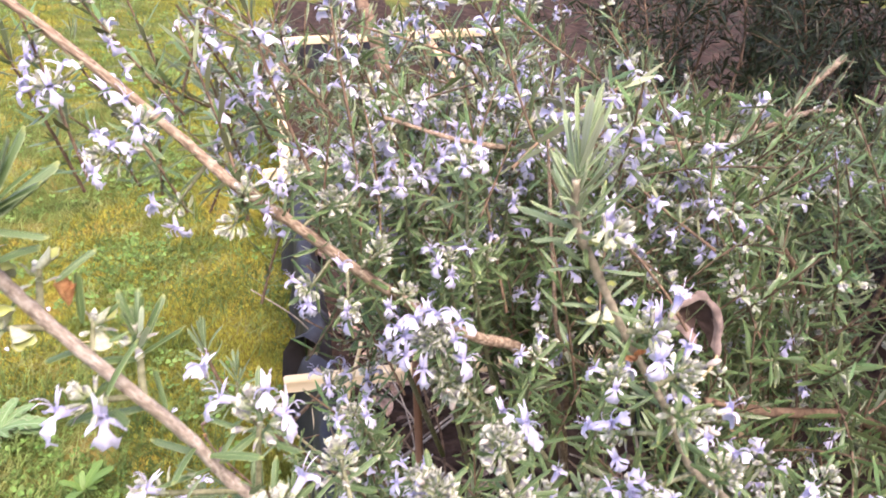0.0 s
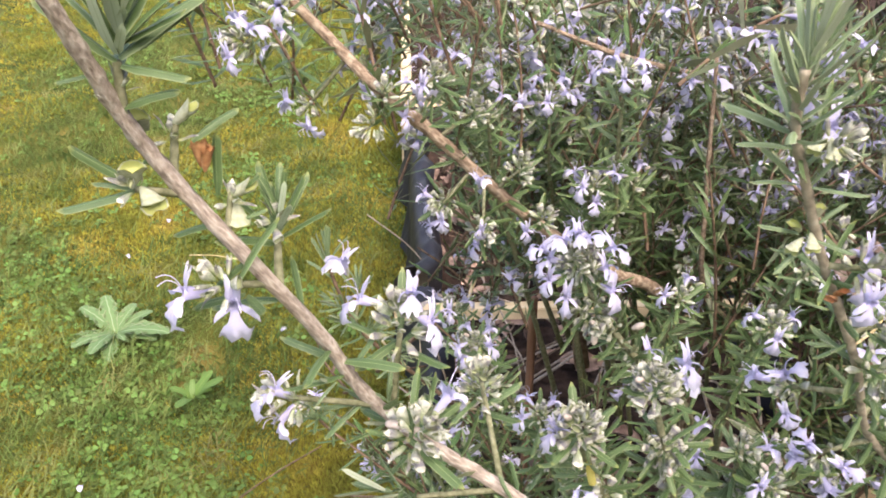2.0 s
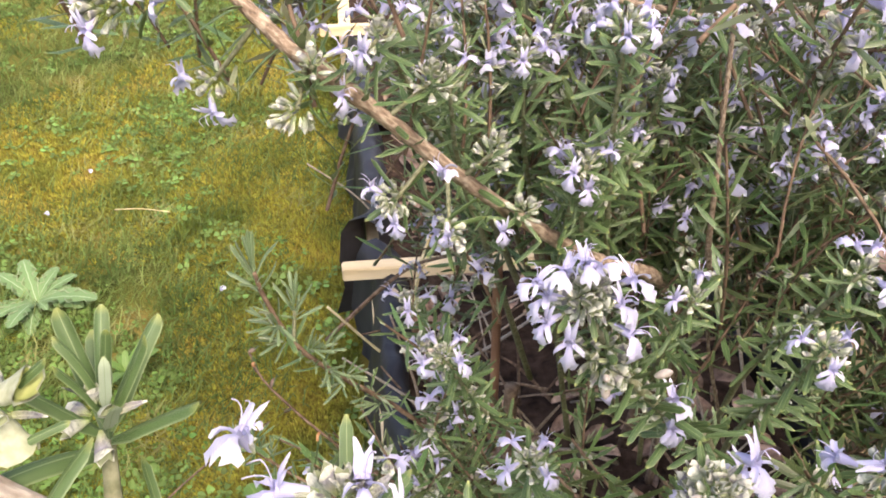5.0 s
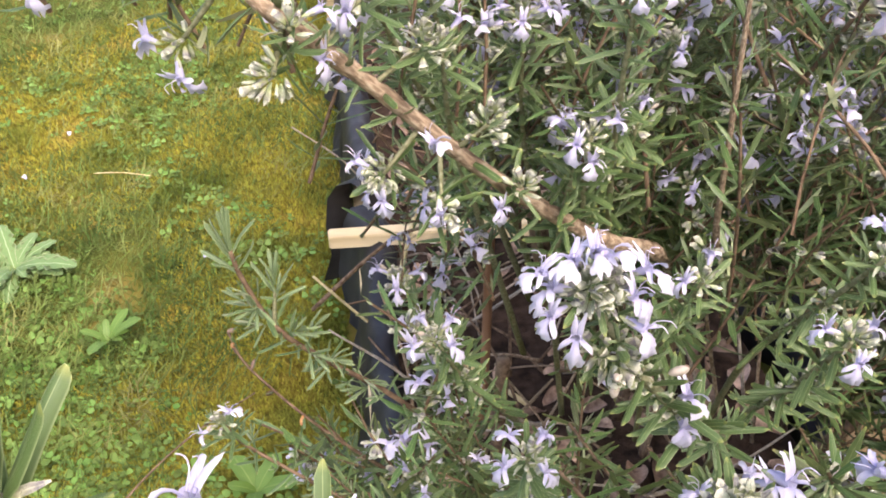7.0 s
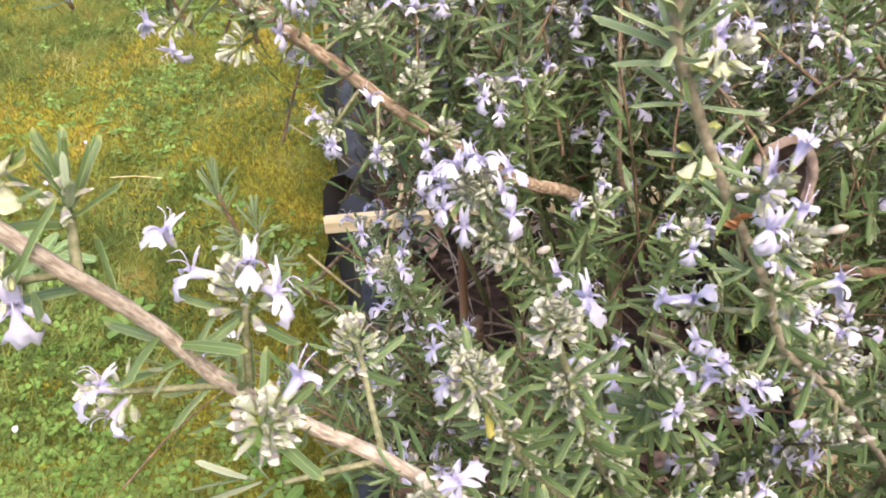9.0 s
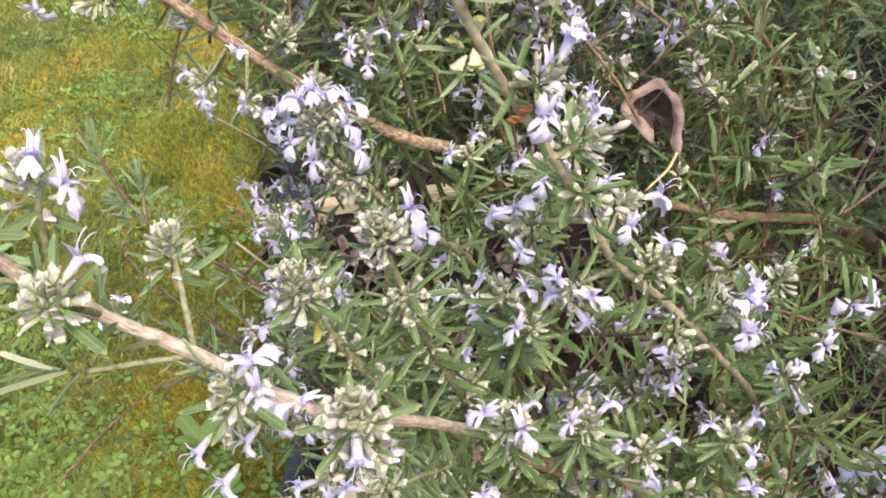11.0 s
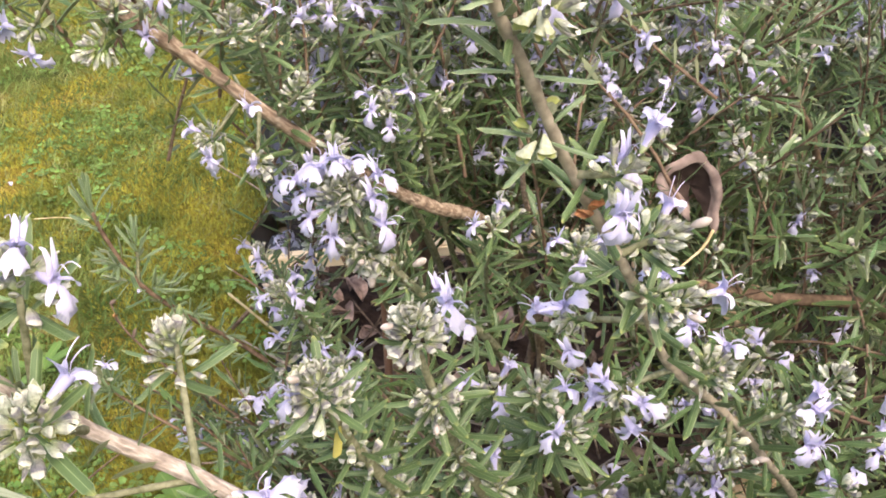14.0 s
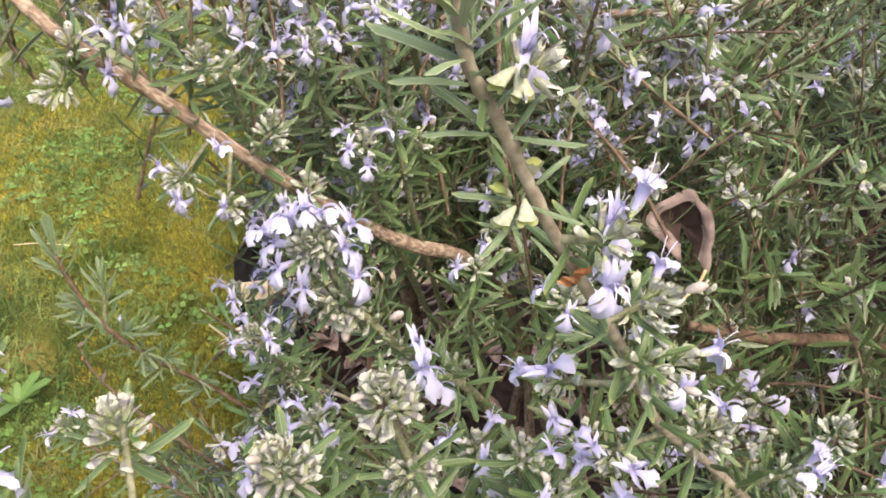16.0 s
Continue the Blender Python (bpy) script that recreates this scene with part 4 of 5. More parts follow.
side_shoot(A, (-0.056, 0.199, 0.615), (-0.076, 0.184, 0.628), 0.0008)
head(A, (-0.076, 0.184, 0.627), (-1, -0.1, 0.2), 9, 0, 0.9, 0, 0)
bloom(A, (-0.082, 0.182, 0.632), (-0.8, -0.3, 0.5))
bloom(A, (-0.08, 0.18, 0.62), (-0.5, -0.6, -0.4))
side_shoot(A, (-0.054, 0.2, 0.612), (-0.052, 0.203, 0.636), 0.0009)
head(A, (-0.052, 0.204, 0.638), (0.05, -0.2, 1), 16, 0, 1.0, 0, 5)
bloom(A, (-0.066, 0.202, 0.646), (-0.9, -0.25, 0.3), 1.2)
bloom(A, (-0.048, 0.2, 0.652), (0.2, -0.5, 0.8), 1.15)
bloom(A, (-0.04, 0.201, 0.64), (0.9, -0.35, -0.05), 1.25)
bloom(A, (-0.067, 0.204, 0.658), (-0.2, -0.2, 1), 1.0)
side_shoot(A, (-0.045, 0.2, 0.603), (-0.044, 0.182, 0.622))
head(A, (-0.044, 0.18, 0.624), (0.3, -0.5, 0.7), 16, 1, 1.0, 1, 4)
side_shoot(A, (-0.025, 0.2, 0.588), (-0.045, 0.185, 0.598), 0.0008)
tuft(A, (-0.045, 0.185, 0.598), (-1, 0, 0.1), 6, 0.022, 0.7)
side_shoot(A, (-0.024, 0.2, 0.588), (-0.033, 0.226, 0.604), 0.0009)
head(A, (-0.033, 0.224, 0.603), (0.0, -0.1, 1), 15, 0, 0.95, 0, 5)
head(A, (-0.011, 0.186, 0.588), (-0.1, -0.5, 0.8), 13, 1, 1.0, 1, 5)
bloom(A, (-0.004, 0.182, 0.589), (0.3, -0.8, -0.1), 1.25)
for x, y, z in ((-0.017, 0.193, 0.557), (-0.03, 0.19, 0.556), (-0.022, 0.183, 0.552), (-0.008, 0.2, 0.556)):
    bloom(A, (x, y, z), (HR.uniform(-0.6, 0.3), -0.6, -0.4), 1.15)
head(A, (-0.018, 0.2, 0.565), (-0.2, -0.6, -0.3), 9, 0, 0.9, 0, 4)
head(A, (0.018, 0.182, 0.582), (0.05, -0.45, 0.85), 30, 0, 1.15, 2, 6)
head(A, (0.02, 0.183, 0.57), (0.1, -0.8, 0.1), 14, 0, 1.0, 1, 4)
bloom(A, (0.02, 0.169, 0.577), (0.05, -0.5, -0.8), 1.3)
bloom(A, (0.0, 0.196, 0.577), (-0.4, -0.2, 0.9), 1.1)

# long brown branch behind it
B, pb = branch([(0.12, 0.66, 0.1), (0.1, 0.59, 0.3), (0.07, 0.51, 0.43), (0.045, 0.468, 0.482), (0.022, 0.448, 0.502), (0.0, 0.438, 0.52), (-0.034, 0.418, 0.556), (-0.075, 0.399, 0.603), (-0.097, 0.387, 0.628), (-0.123, 0.392, 0.652),
                (-0.17, 0.388, 0.7), (-0.23, 0.38, 0.757)], 0.0042, 0.002, M_BARK, "brown woody stem with flaking bark")
along(B, pb, 0.38, 0.98, 0.013, 0.022, 0.4, 0.25, 0.2)
for at, ax, n, fl in (((-0.095, 0.372, 0.616), (-0.4, -0.4, -0.1), 12, 0), ((-0.09, 0.377, 0.628), (0.0, -0.3, 1), 5, 1), ((-0.033, 0.41, 0.58), (0.3, -0.2, 1), 15, 0),
                      ((-0.068, 0.4, 0.565), (-0.2, -0.6, 0.1), 14, 1), ((-0.055, 0.405, 0.611), (0.0, -0.2, 1), 11, 0), ((-0.073, 0.403, 0.627), (0, -0.3, 1), 7, 2),
                      ((-0.128, 0.395, 0.614), (-0.6, -0.3, -0.3), 6, 2), ((-0.14, 0.355, 0.655), (-0.5, -0.4, 0.2), 14, 4), ((-0.126, 0.357, 0.668), (0.2, -0.3, 0.8), 8, 3),
                      ((-0.047, 0.385, 0.562), (0.3, -0.5, 0.0), 8, 0), ((-0.02, 0.41, 0.555), (0.3, -0.3, 0.8), 9, 0), ((-0.165, 0.37, 0.68), (-0.3, -0.3, 0.6), 10, 4), ((-0.2, 0.37, 0.71), (-0.3, -0.4, 0.5), 10, 4)):
    k = min(pb, key=lambda q: (q - Vector(at)).length)
    side_shoot(B, k, at)
    head(B, at, ax, n, fl, 1.0, 0, 5)
for at, d in (((-0.08, 0.385, 0.613), (0.8, -0.5, -0.2)), ((-0.083, 0.435, 0.545), (-0.8, -0.4, 0.1)), ((-0.082, 0.43, 0.532), (-0.7, -0.5, -0.3)), ((-0.067, 0.383, 0.561), (0, -0.8, -0.4)),
              ((-0.047, 0.377, 0.561), (0.1, -0.7, -0.6)), ((-0.025, 0.39, 0.556), (0.5, -0.6, -0.3)), ((-0.05, 0.394, 0.585), (0.1, -0.3, 0.9))):
    bloom(B, at, d, 1.15)

# upright leafy shoot
C, pc = branch([(0.2, 0.5, 0.1), (0.21, 0.4, 0.3), (0.185, 0.33, 0.42), (0.147, 0.298, 0.49), (0.122, 0.288, 0.525), (0.098, 0.277, 0.555), (0.08, 0.258, 0.597), (0.0605, 0.245, 0.635), (0.052, 0.2395, 0.653), (0.046, 0.235, 0.667),
                (0.042, 0.231, 0.676), (0.038, 0.227, 0.685), (0.036, 0.224, 0.694), (0.0355, 0.222, 0.703)], 0.0016, 0.0012, M_SHOOT, "slender pale stem of an upright shoot")
for at, ax, n, size, spread, kinds in (((0.0385, 0.2275, 0.683), (0.0, -0.1, 1), 8, 0.022, 1.1, YOUNG_ME), ((0.037, 0.226, 0.686), (-0.1, -0.1, 1), 13, 0.025, 0.95, BRUSH_ME),
                                       ((0.0365, 0.2245, 0.693), (0.05, -0.1, 1), 13, 0.026, 0.75, BRUSH_ME), ((0.0355, 0.2225, 0.701), (0.15, 0.0, 1), 12, 0.028, 0.45, BRUSH_ME)):
    tuft(C, at, ax, n, size, spread, kinds)
leaves_to(C, (((0.038, 0.227, 0.682), (0.025, 0.224, 0.687)), ((0.042, 0.231, 0.671), (0.03, 0.227, 0.675)), ((0.042, 0.231, 0.672), (0.032, 0.23, 0.682)), ((0.046, 0.234, 0.669), (0.059, 0.229, 0.67)),
              ((0.046, 0.234, 0.669), (0.051, 0.234, 0.68)), ((0.05, 0.234, 0.676), (0.057, 0.232, 0.681)), ((0.047, 0.237, 0.654), (0.036, 0.233, 0.659)), ((0.051, 0.238, 0.656), (0.057, 0.238, 0.664)),
              ((0.051, 0.238, 0.652), (0.061, 0.233, 0.651)), ((0.049, 0.237, 0.651), (0.041, 0.23, 0.644)), ((0.05, 0.24, 0.646), (0.04, 0.237, 0.648)), ((0.052, 0.241, 0.643), (0.059, 0.236, 0.639)),
              ((0.041, 0.23, 0.674), (0.047, 0.232, 0.683))), YOUNG_ME)
cup = calyx_geo(0.0062, 0.0009, 0.0018, 1.7, random.Random(8), 12).mesh("empty_calyx", [M_PETAL, M_CUP, M_CUP_IN])
for parent, at, d in ((C, (0.0455, 0.228, 0.6845), (-0.7, -0.5, -0.4)), (C, (0.046, 0.2275, 0.6845), (0.2, -0.6, -0.7)), (C, (0.047, 0.236, 0.655), (-0.5, -0.4, 0.7)), (C, (0.048, 0.236, 0.653), (-0.7, -0.6, -0.5)),
                      (C, (0.0495, 0.2355, 0.655), (0.1, -0.8, -0.5)), (C, (0.0505, 0.239, 0.657), (0.1, -0.2, 1)), (A, (-0.0945, 0.1735, 0.701), (0.0, -0.6, 0.8)), (A, (-0.091, 0.177, 0.7005), (0.7, 0.3, 0.8)),
                      (A, (-0.0835, 0.182, 0.683), (0.8, 0.1, 0.55)), (A, (-0.083, 0.182, 0.6825), (0.3, -0.3, -0.6)), (A, (-0.0955, 0.167, 0.6925), (0.2, -0.4, 0.9)), (A, (-0.0945, 0.167, 0.692), (0.6, -0.5, -0.2))):
    child("empty_calyx", cup, parent, place(at, d, size=0.7 if parent is C else 0.85), "open empty pale green flower cup")
along(C, pc, 0.27, 0.55, 0.013, 0.021, 0.15, 0.1, 0.3)
along(C, pc, 0.1, 0.27, 0.012, 0.022, 0.2, 0.1, 0.35)
for at, ax, n, fl, bd in (((0.0475, 0.229, 0.683), (0.6, -0.4, 0.5), 5, 0, 0), ((0.08, 0.254, 0.616), (0.5, -0.4, 0.6), 16, 1, 1), ((0.083, 0.25, 0.6), (0.2, -0.7, 0.2), 9, 0, 1),
                          ((0.068, 0.273, 0.575), (-0.7, -0.4, 0.1), 7, 3, 0), ((0.1, 0.284, 0.572), (0.5, -0.3, 0.7), 9, 3, 0), ((0.113, 0.279, 0.55), (0.3, -0.5, 0.7), 16, 0, 1), ((0.086, 0.278, 0.543), (-0.4, -0.6, -0.2), 7, 4, 0),
                          ((0.145, 0.288, 0.522), (0.6, -0.5, 0.3), 10, 5, 0), ((0.125, 0.28, 0.515), (0.2, -0.8, 0.0), 9, 0, 2), ((0.066, 0.24, 0.643), (0.6, -0.5, 0.5), 6, 2, 0)):
    k = min(pc, key=lambda q: (q - Vector(at)).length)
    side_shoot(C, k, at, 0.001)
    head(C, at, ax, n, fl, 1.0, bd, 4)
bloom(C, (0.051, 0.232, 0.684), (0.5, -0.75, 0.0), 1.35)
bloom(C, (0.072, 0.243, 0.644), (0.5, -0.7, 0.2), 1.25)
bloom(C, (0.07, 0.242, 0.633), (0.1, -0.8, -0.3), 1.2)
bloom(C, (0.119, 0.283, 0.56), (0.2, -0.2, 1), 1.2)
dry_cup = calyx_geo(0.0062, 0.0008, 0.0014, 1.5, random.Random(5)).mesh("withered_bud", [M_ORANGE] * 3)
for parent, at, d in ((C, (0.062, 0.243, 0.632), (0.2, -0.6, 0.6)), (C, (0.063, 0.243, 0.631), (-0.5, -0.6, 0.3)), (A, (-0.088, 0.181, 0.69), (0.05, -0.1, 1)), (A, (-0.0875, 0.181, 0.689), (0.3, -0.1, 1))):
    child("withered_bud", dry_cup, parent, place(at, d, size=0.85), "withered orange flower cup")

# large flower head and its neighbours in the middle
D, pd = branch([(0.09, 0.5, 0.2), (0.075, 0.4, 0.4), (0.05, 0.345, 0.5), (0.028, 0.325, 0.535), (0.008, 0.323, 0.56), (-0.003, 0.326, 0.578)], 0.0024, 0.0011, M_GREEN)
head(D, (-0.004, 0.321, 0.588), (0.0, -0.72, 0.66), 30, 0, 1.15, 0, 4, spread=1.1)
for at, d, size in (((-0.012, 0.316, 0.603), (-0.15, -0.35, 0.95), 1.3), ((-0.001, 0.318, 0.604), (0.3, -0.2, 0.95), 1.25), ((-0.02, 0.314, 0.592), (-0.9, -0.4, 0.3), 1.3), ((-0.009, 0.309, 0.575), (-0.15, -0.95, -0.1), 1.35),
                    ((0.009, 0.314, 0.59), (0.85, -0.5, 0.25), 1.3), ((0.013, 0.312, 0.579), (0.85, -0.5, -0.1), 1.35), ((-0.006, 0.314, 0.606), (0.05, -0.6, 0.8), 1.2), ((0.01, 0.316, 0.6), (0.6, -0.4, 0.7), 1.2), ((-0.022, 0.315, 0.598), (-0.7, -0.3, 0.7), 1.15), ((-0.019, 0.312, 0.582), (-0.8, -0.6, -0.05), 1.25)):
    bloom(D, at, d, size)
head(D, (0.002, 0.319, 0.565), (0.1, -0.8, 0.3), 20, 0, 1.1, 1, 4)
bloom(D, (0.028, 0.318, 0.552), (0.3, -0.5, 0.7), 1.2)
bloom(D, (0.029, 0.315, 0.535), (0.3, -0.8, -0.3), 1.3)
along(D, pd, 0.35, 0.98, 0.009, 0.022, 0.1, 0.1, 0.4)
whorls(D, pd, 0.6, 0.85, 3)
child("bud", bud_geo(0.007, 0.0018).mesh("bud", [M_BUD] * 4), D, place((0.004, 0.315, 0.56), (0.0, -0.3, -0.9), size=0.85), "pale unopened bud")
child("bud", bud_geo(0.0075, 0.0018).mesh("bud", [M_BUD] * 4), D, place((0.018, 0.316, 0.562), (0.8, -0.2, 0.6), size=0.8), "pale unopened bud")
E_, pe = branch([(0.07, 0.36, 0.36), (0.052, 0.29, 0.46), (0.034, 0.262, 0.53), (0.022, 0.257, 0.575)], 0.0024, 0.0012, M_GREEN)
head(E_, (0.021, 0.256, 0.583), (-0.1, -0.4, 0.9), 26, 0, 1.1, 1, 4)
head(E_, (0.027, 0.255, 0.557), (0.1, -0.7, 0.4), 20, 0, 1.0, 1, 5)
bloom(E_, (0.033, 0.257, 0.592), (0.5, -0.6, 0.3), 1.3)
bloom(E_, (0.036, 0.272, 0.575), (0.6, -0.4, 0.6), 1.1)
along(E_, pe, 0.3, 0.95, 0.009, 0.022, 0.1, 0.1, 0.4)
whorls(E_, pe, 0.45, 0.9, 4)
G_, pg = branch([(0.06, 0.34, 0.38), (0.03, 0.27, 0.48), (0.008, 0.244, 0.545), (-0.002, 0.239, 0.572)], 0.0024, 0.0012, M_GREEN)
head(G_, (-0.003, 0.237, 0.579), (-0.05, -0.4, 0.9), 28, 0, 1.1, 1, 5)
bloom(G_, (-0.014, 0.236, 0.577), (-0.9, -0.4, 0.2), 1.2)
along(G_, pg, 0.3, 0.95, 0.009, 0.022, 0.1, 0.1, 0.4)
whorls(G_, pg, 0.5, 0.9, 3)

# lower and farther flowering shoots: tip, lean, calyces, flowers, length
for tip, lean, n, fl, size in (((0.06, 0.23, 0.525), (0.0, -0.3, 1), 18, 3, 0.1), ((0.09, 0.255, 0.495), (0.1, -0.3, 1), 12, 2, 0.08), ((0.148, 0.262, 0.478), (0.1, -0.3, 1), 10, 3, 0.1),
                               ((0.02, 0.215, 0.512), (-0.3, -0.4, 0.5), 10, 3, 0.08), ((0.045, 0.23, 0.48), (0.0, -0.6, 0.4), 5, 4, 0.08), ((0.06, 0.283, 0.535), (0.0, -0.2, 1), 9, 1, 0.08), ((0.07, 0.273, 0.528), (0.2, -0.3, 0.8), 7, 2, 0.08),
                               ((-0.071, 0.47, 0.455), (-0.2, -0.3, 1), 12, 3, 0.12), ((-0.05, 0.412, 0.474), (-0.2, -0.3, 1), 16, 4, 0.12), ((-0.014, 0.343, 0.488), (0, -0.3, 1), 10, 4, 0.1),
                               ((0.08, 0.348, 0.546), (0.1, -0.3, 1), 12, 3, 0.1), ((0.001, 0.424, 0.565), (0.1, -0.2, 1), 8, 3, 0.12), ((0.011, 0.416, 0.628), (0.0, -0.2, 1), 10, 5, 0.14), ((-0.022, 0.456, 0.598), (0, -0.2, 1), 12, 5, 0.12),
                               ((0.038, 0.478, 0.577), (0.1, -0.2, 1), 10, 3, 0.12), ((0.056, 0.495, 0.596), (0.1, -0.2, 1), 8, 3, 0.12), ((-0.05, 0.424, 0.6), (0, -0.2, 1), 8, 2, 0.1), ((0.003, 0.418, 0.572), (0, -0.3, 1), 8, 2, 0.1),
                               ((0.092, 0.525, 0.538), (0.1, -0.3, 1), 8, 3, 0.1), ((0.178, 0.322, 0.506), (0.2, -0.3, 1), 12, 0, 0.1), ((0.15, 0.484, 0.545), (0.1, -0.3, 1), 5, 3, 0.1), ((0.07, 0.551, 0.593), (0.1, -0.2, 1), 8, 4, 0.12),
                               ((0.1, 0.558, 0.578), (0.1, -0.2, 1), 7, 4, 0.12), ((0.115, 0.262, 0.47), (0.1, -0.5, 0.6), 8, 3, 0.08), ((0.16, 0.25, 0.45), (0.3, -0.5, 0.4), 6, 3, 0.08), ((0.0, 0.23, 0.5), (-0.3, -0.5, 0.5), 8, 3, 0.08),
                               ((0.069, 0.515, 0.577), (0.0, -0.2, 1), 6, 3, 0.1), ((0.1, 0.516, 0.535), (0.1, -0.3, 1), 5, 2, 0.1), ((0.056, 0.478, 0.513), (0.0, -0.4, 1), 4, 3, 0.1), ((0.025, 0.454, 0.555), (0.0, -0.3, 1), 5, 2, 0.1),
                               ((0.05, 0.405, 0.519), (0.1, -0.3, 1), 7, 2, 0.1), ((0.004, 0.454, 0.529), (0.0, -0.4, 1), 5, 2, 0.1), ((0.098, 0.379, 0.555), (0.2, -0.3, 1), 9, 3, 0.1), ((0.207, 0.329, 0.463), (0.2, -0.3, 1), 6, 2, 0.1),
                               ((0.125, 0.322, 0.438), (0.1, -0.5, 0.8), 5, 2, 0.08), ((0.048, 0.276, 0.497), (0.0, -0.5, 0.9), 8, 1, 0.08), ((0.048, 0.32, 0.5), (0.0, -0.4, 1), 5, 3, 0.08), ((0.192, 0.522, 0.537), (0.1, -0.2, 1), 4, 1, 0.1),
                               ((0.004, 0.5, 0.593), (0.0, -0.2, 1), 8, 4, 0.1), ((-0.056, 0.45, 0.609), (-0.1, -0.2, 1), 8, 3, 0.08), ((-0.074, 0.43, 0.616), (-0.2, -0.2, 1), 9, 3, 0.08), ((0.125, 0.57, 0.554), (0.0, -0.2, 1), 7, 4, 0.1),
                               ((0.198, 0.6, 0.555), (0.1, -0.2, 1), 6, 2, 0.1), ((0.294, 0.62, 0.535), (0.1, -0.2, 1), 5, 4, 0.1), ((0.146, 0.52, 0.532), (0.1, -0.3, 1), 5, 2, 0.1), ((0.228, 0.55, 0.535), (0.1, -0.2, 1), 5, 1, 0.1),
                               ((0.272, 0.6, 0.525), (0.1, -0.2, 1), 4, 2, 0.1), ((0.005, 0.6, 0.595), (0.0, -0.2, 1), 8, 5, 0.12), ((-0.051, 0.55, 0.604), (-0.1, -0.2, 1), 8, 4, 0.12), ((0.076, 0.75, 0.58), (0.0, -0.2, 1), 9, 4, 0.12),
                               ((-0.041, 0.7, 0.615), (-0.1, -0.2, 1), 9, 5, 0.12), ((0.33, 0.7, 0.5), (0.1, -0.2, 1), 5, 3, 0.1), ((0.367, 0.7, 0.475), (0.1, -0.2, 1), 5, 3, 0.1), ((0.224, 0.7, 0.52), (0.0, -0.2, 1), 5, 1, 0.1), ((0.207, 0.75, 0.54), (0.0, -0.2, 1), 5, 2, 0.1)):
    a = Vector(lean).normalized()
    t = Vector(tip)
    S, ps = branch([t - a * size * 1.6 + Vector((0.05, 0.12, -0.14)), t - a * size * 1.1 + Vector((0.02, 0.05, -0.03)), t - a * size * 0.5 + Vector((0.004, 0.01, 0)), t], 0.0021, 0.0008, M_GREEN, steps=5, sides=6)
    head(S, t, a, n, fl, 0.95, HR.random() < 0.25, 3)
    along(S, ps, 0.4, 0.98, 0.0095, 0.021, 0.08, 0.05, 0.3)
    if n > 8:
        whorls(S, ps, 0.6, 0.9, 2, 0.75)

# bare woody stems inside the shrub
for ctrl, r0, r1 in (([(0.3, 0.8, 0.5), (0.2, 0.62, 0.56), (0.084, 0.546, 0.582), (0.018, 0.46, 0.62), (-0.03, 0.44, 0.642)], 0.0026, 0.001),
                     ([(0.12, 0.52, 0.42), (0.075, 0.47, 0.48), (0.063, 0.457, 0.55), (0.056, 0.455, 0.625)], 0.0018, 0.0009),
                     ([(0.36, 0.56, 0.33), (0.28, 0.49, 0.41), (0.204, 0.45, 0.446), (0.155, 0.43, 0.47)], 0.0051, 0.0022),
                     ([(0.12, 0.35, 0.25), (0.1, 0.3, 0.4), (0.06, 0.27, 0.462), (0.03, 0.25, 0.478)], 0.0048, 0.0036),
                     ([(0.25, 0.65, 0.1), (0.3, 0.6, 0.35), (0.25, 0.55, 0.48), (0.2, 0.5, 0.55)], 0.006, 0.0012),
                     ([(0.18, 0.9, 0.2), (0.19, 0.78, 0.47), (0.232, 0.755, 0.507), (0.306, 0.78, 0.517), (0.345, 0.82, 0.537), (0.383, 0.85, 0.555)], 0.0048, 0.0032),
                     ([(0.25, 0.77, 0.505), (0.306, 0.782, 0.516), (0.34, 0.79, 0.522), (0.371, 0.8, 0.518)], 0.0034, 0.002),
                     ([(0.02, 0.62, 0.3), (-0.03, 0.69, 0.52), (-0.068, 0.8, 0.609), (-0.11, 0.88, 0.66)], 0.0062, 0.0056),
                     ([(0.1, 0.7, 0.1), (0.12, 0.68, 0.35), (0.1, 0.62, 0.48), (0.06, 0.6, 0.53)], 0.005, 0.0012)):
    S, ps = branch(ctrl, r0, r1, M_BARK if r0 < 0.005 else M_TWIG, "brown woody stem")
    along(S, ps, 0.35, 1.0, 0.016, 0.02, 0.35, 0.0, 0.25)

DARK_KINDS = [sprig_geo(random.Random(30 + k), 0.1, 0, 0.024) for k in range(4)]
# an added shrub behind it: shade of the far foliage put into its leaf colour
dark = thing("shade_shrub", "border shrub with bare brown inner stems, leaves darkened for shade", "shrub")
WR = random.Random(12)
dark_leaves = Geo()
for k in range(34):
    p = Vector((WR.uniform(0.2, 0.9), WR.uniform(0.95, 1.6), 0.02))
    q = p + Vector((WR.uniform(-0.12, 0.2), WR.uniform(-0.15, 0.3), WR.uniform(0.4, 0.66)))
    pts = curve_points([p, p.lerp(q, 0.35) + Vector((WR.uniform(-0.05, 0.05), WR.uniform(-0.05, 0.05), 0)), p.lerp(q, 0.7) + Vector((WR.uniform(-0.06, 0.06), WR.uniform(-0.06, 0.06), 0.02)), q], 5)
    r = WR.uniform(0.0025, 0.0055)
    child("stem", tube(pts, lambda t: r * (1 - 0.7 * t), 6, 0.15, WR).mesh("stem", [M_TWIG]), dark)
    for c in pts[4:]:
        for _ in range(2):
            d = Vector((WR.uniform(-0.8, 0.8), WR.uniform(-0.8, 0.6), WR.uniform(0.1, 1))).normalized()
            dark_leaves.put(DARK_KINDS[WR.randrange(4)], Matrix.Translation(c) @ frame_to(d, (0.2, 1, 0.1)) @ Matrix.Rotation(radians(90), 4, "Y"))
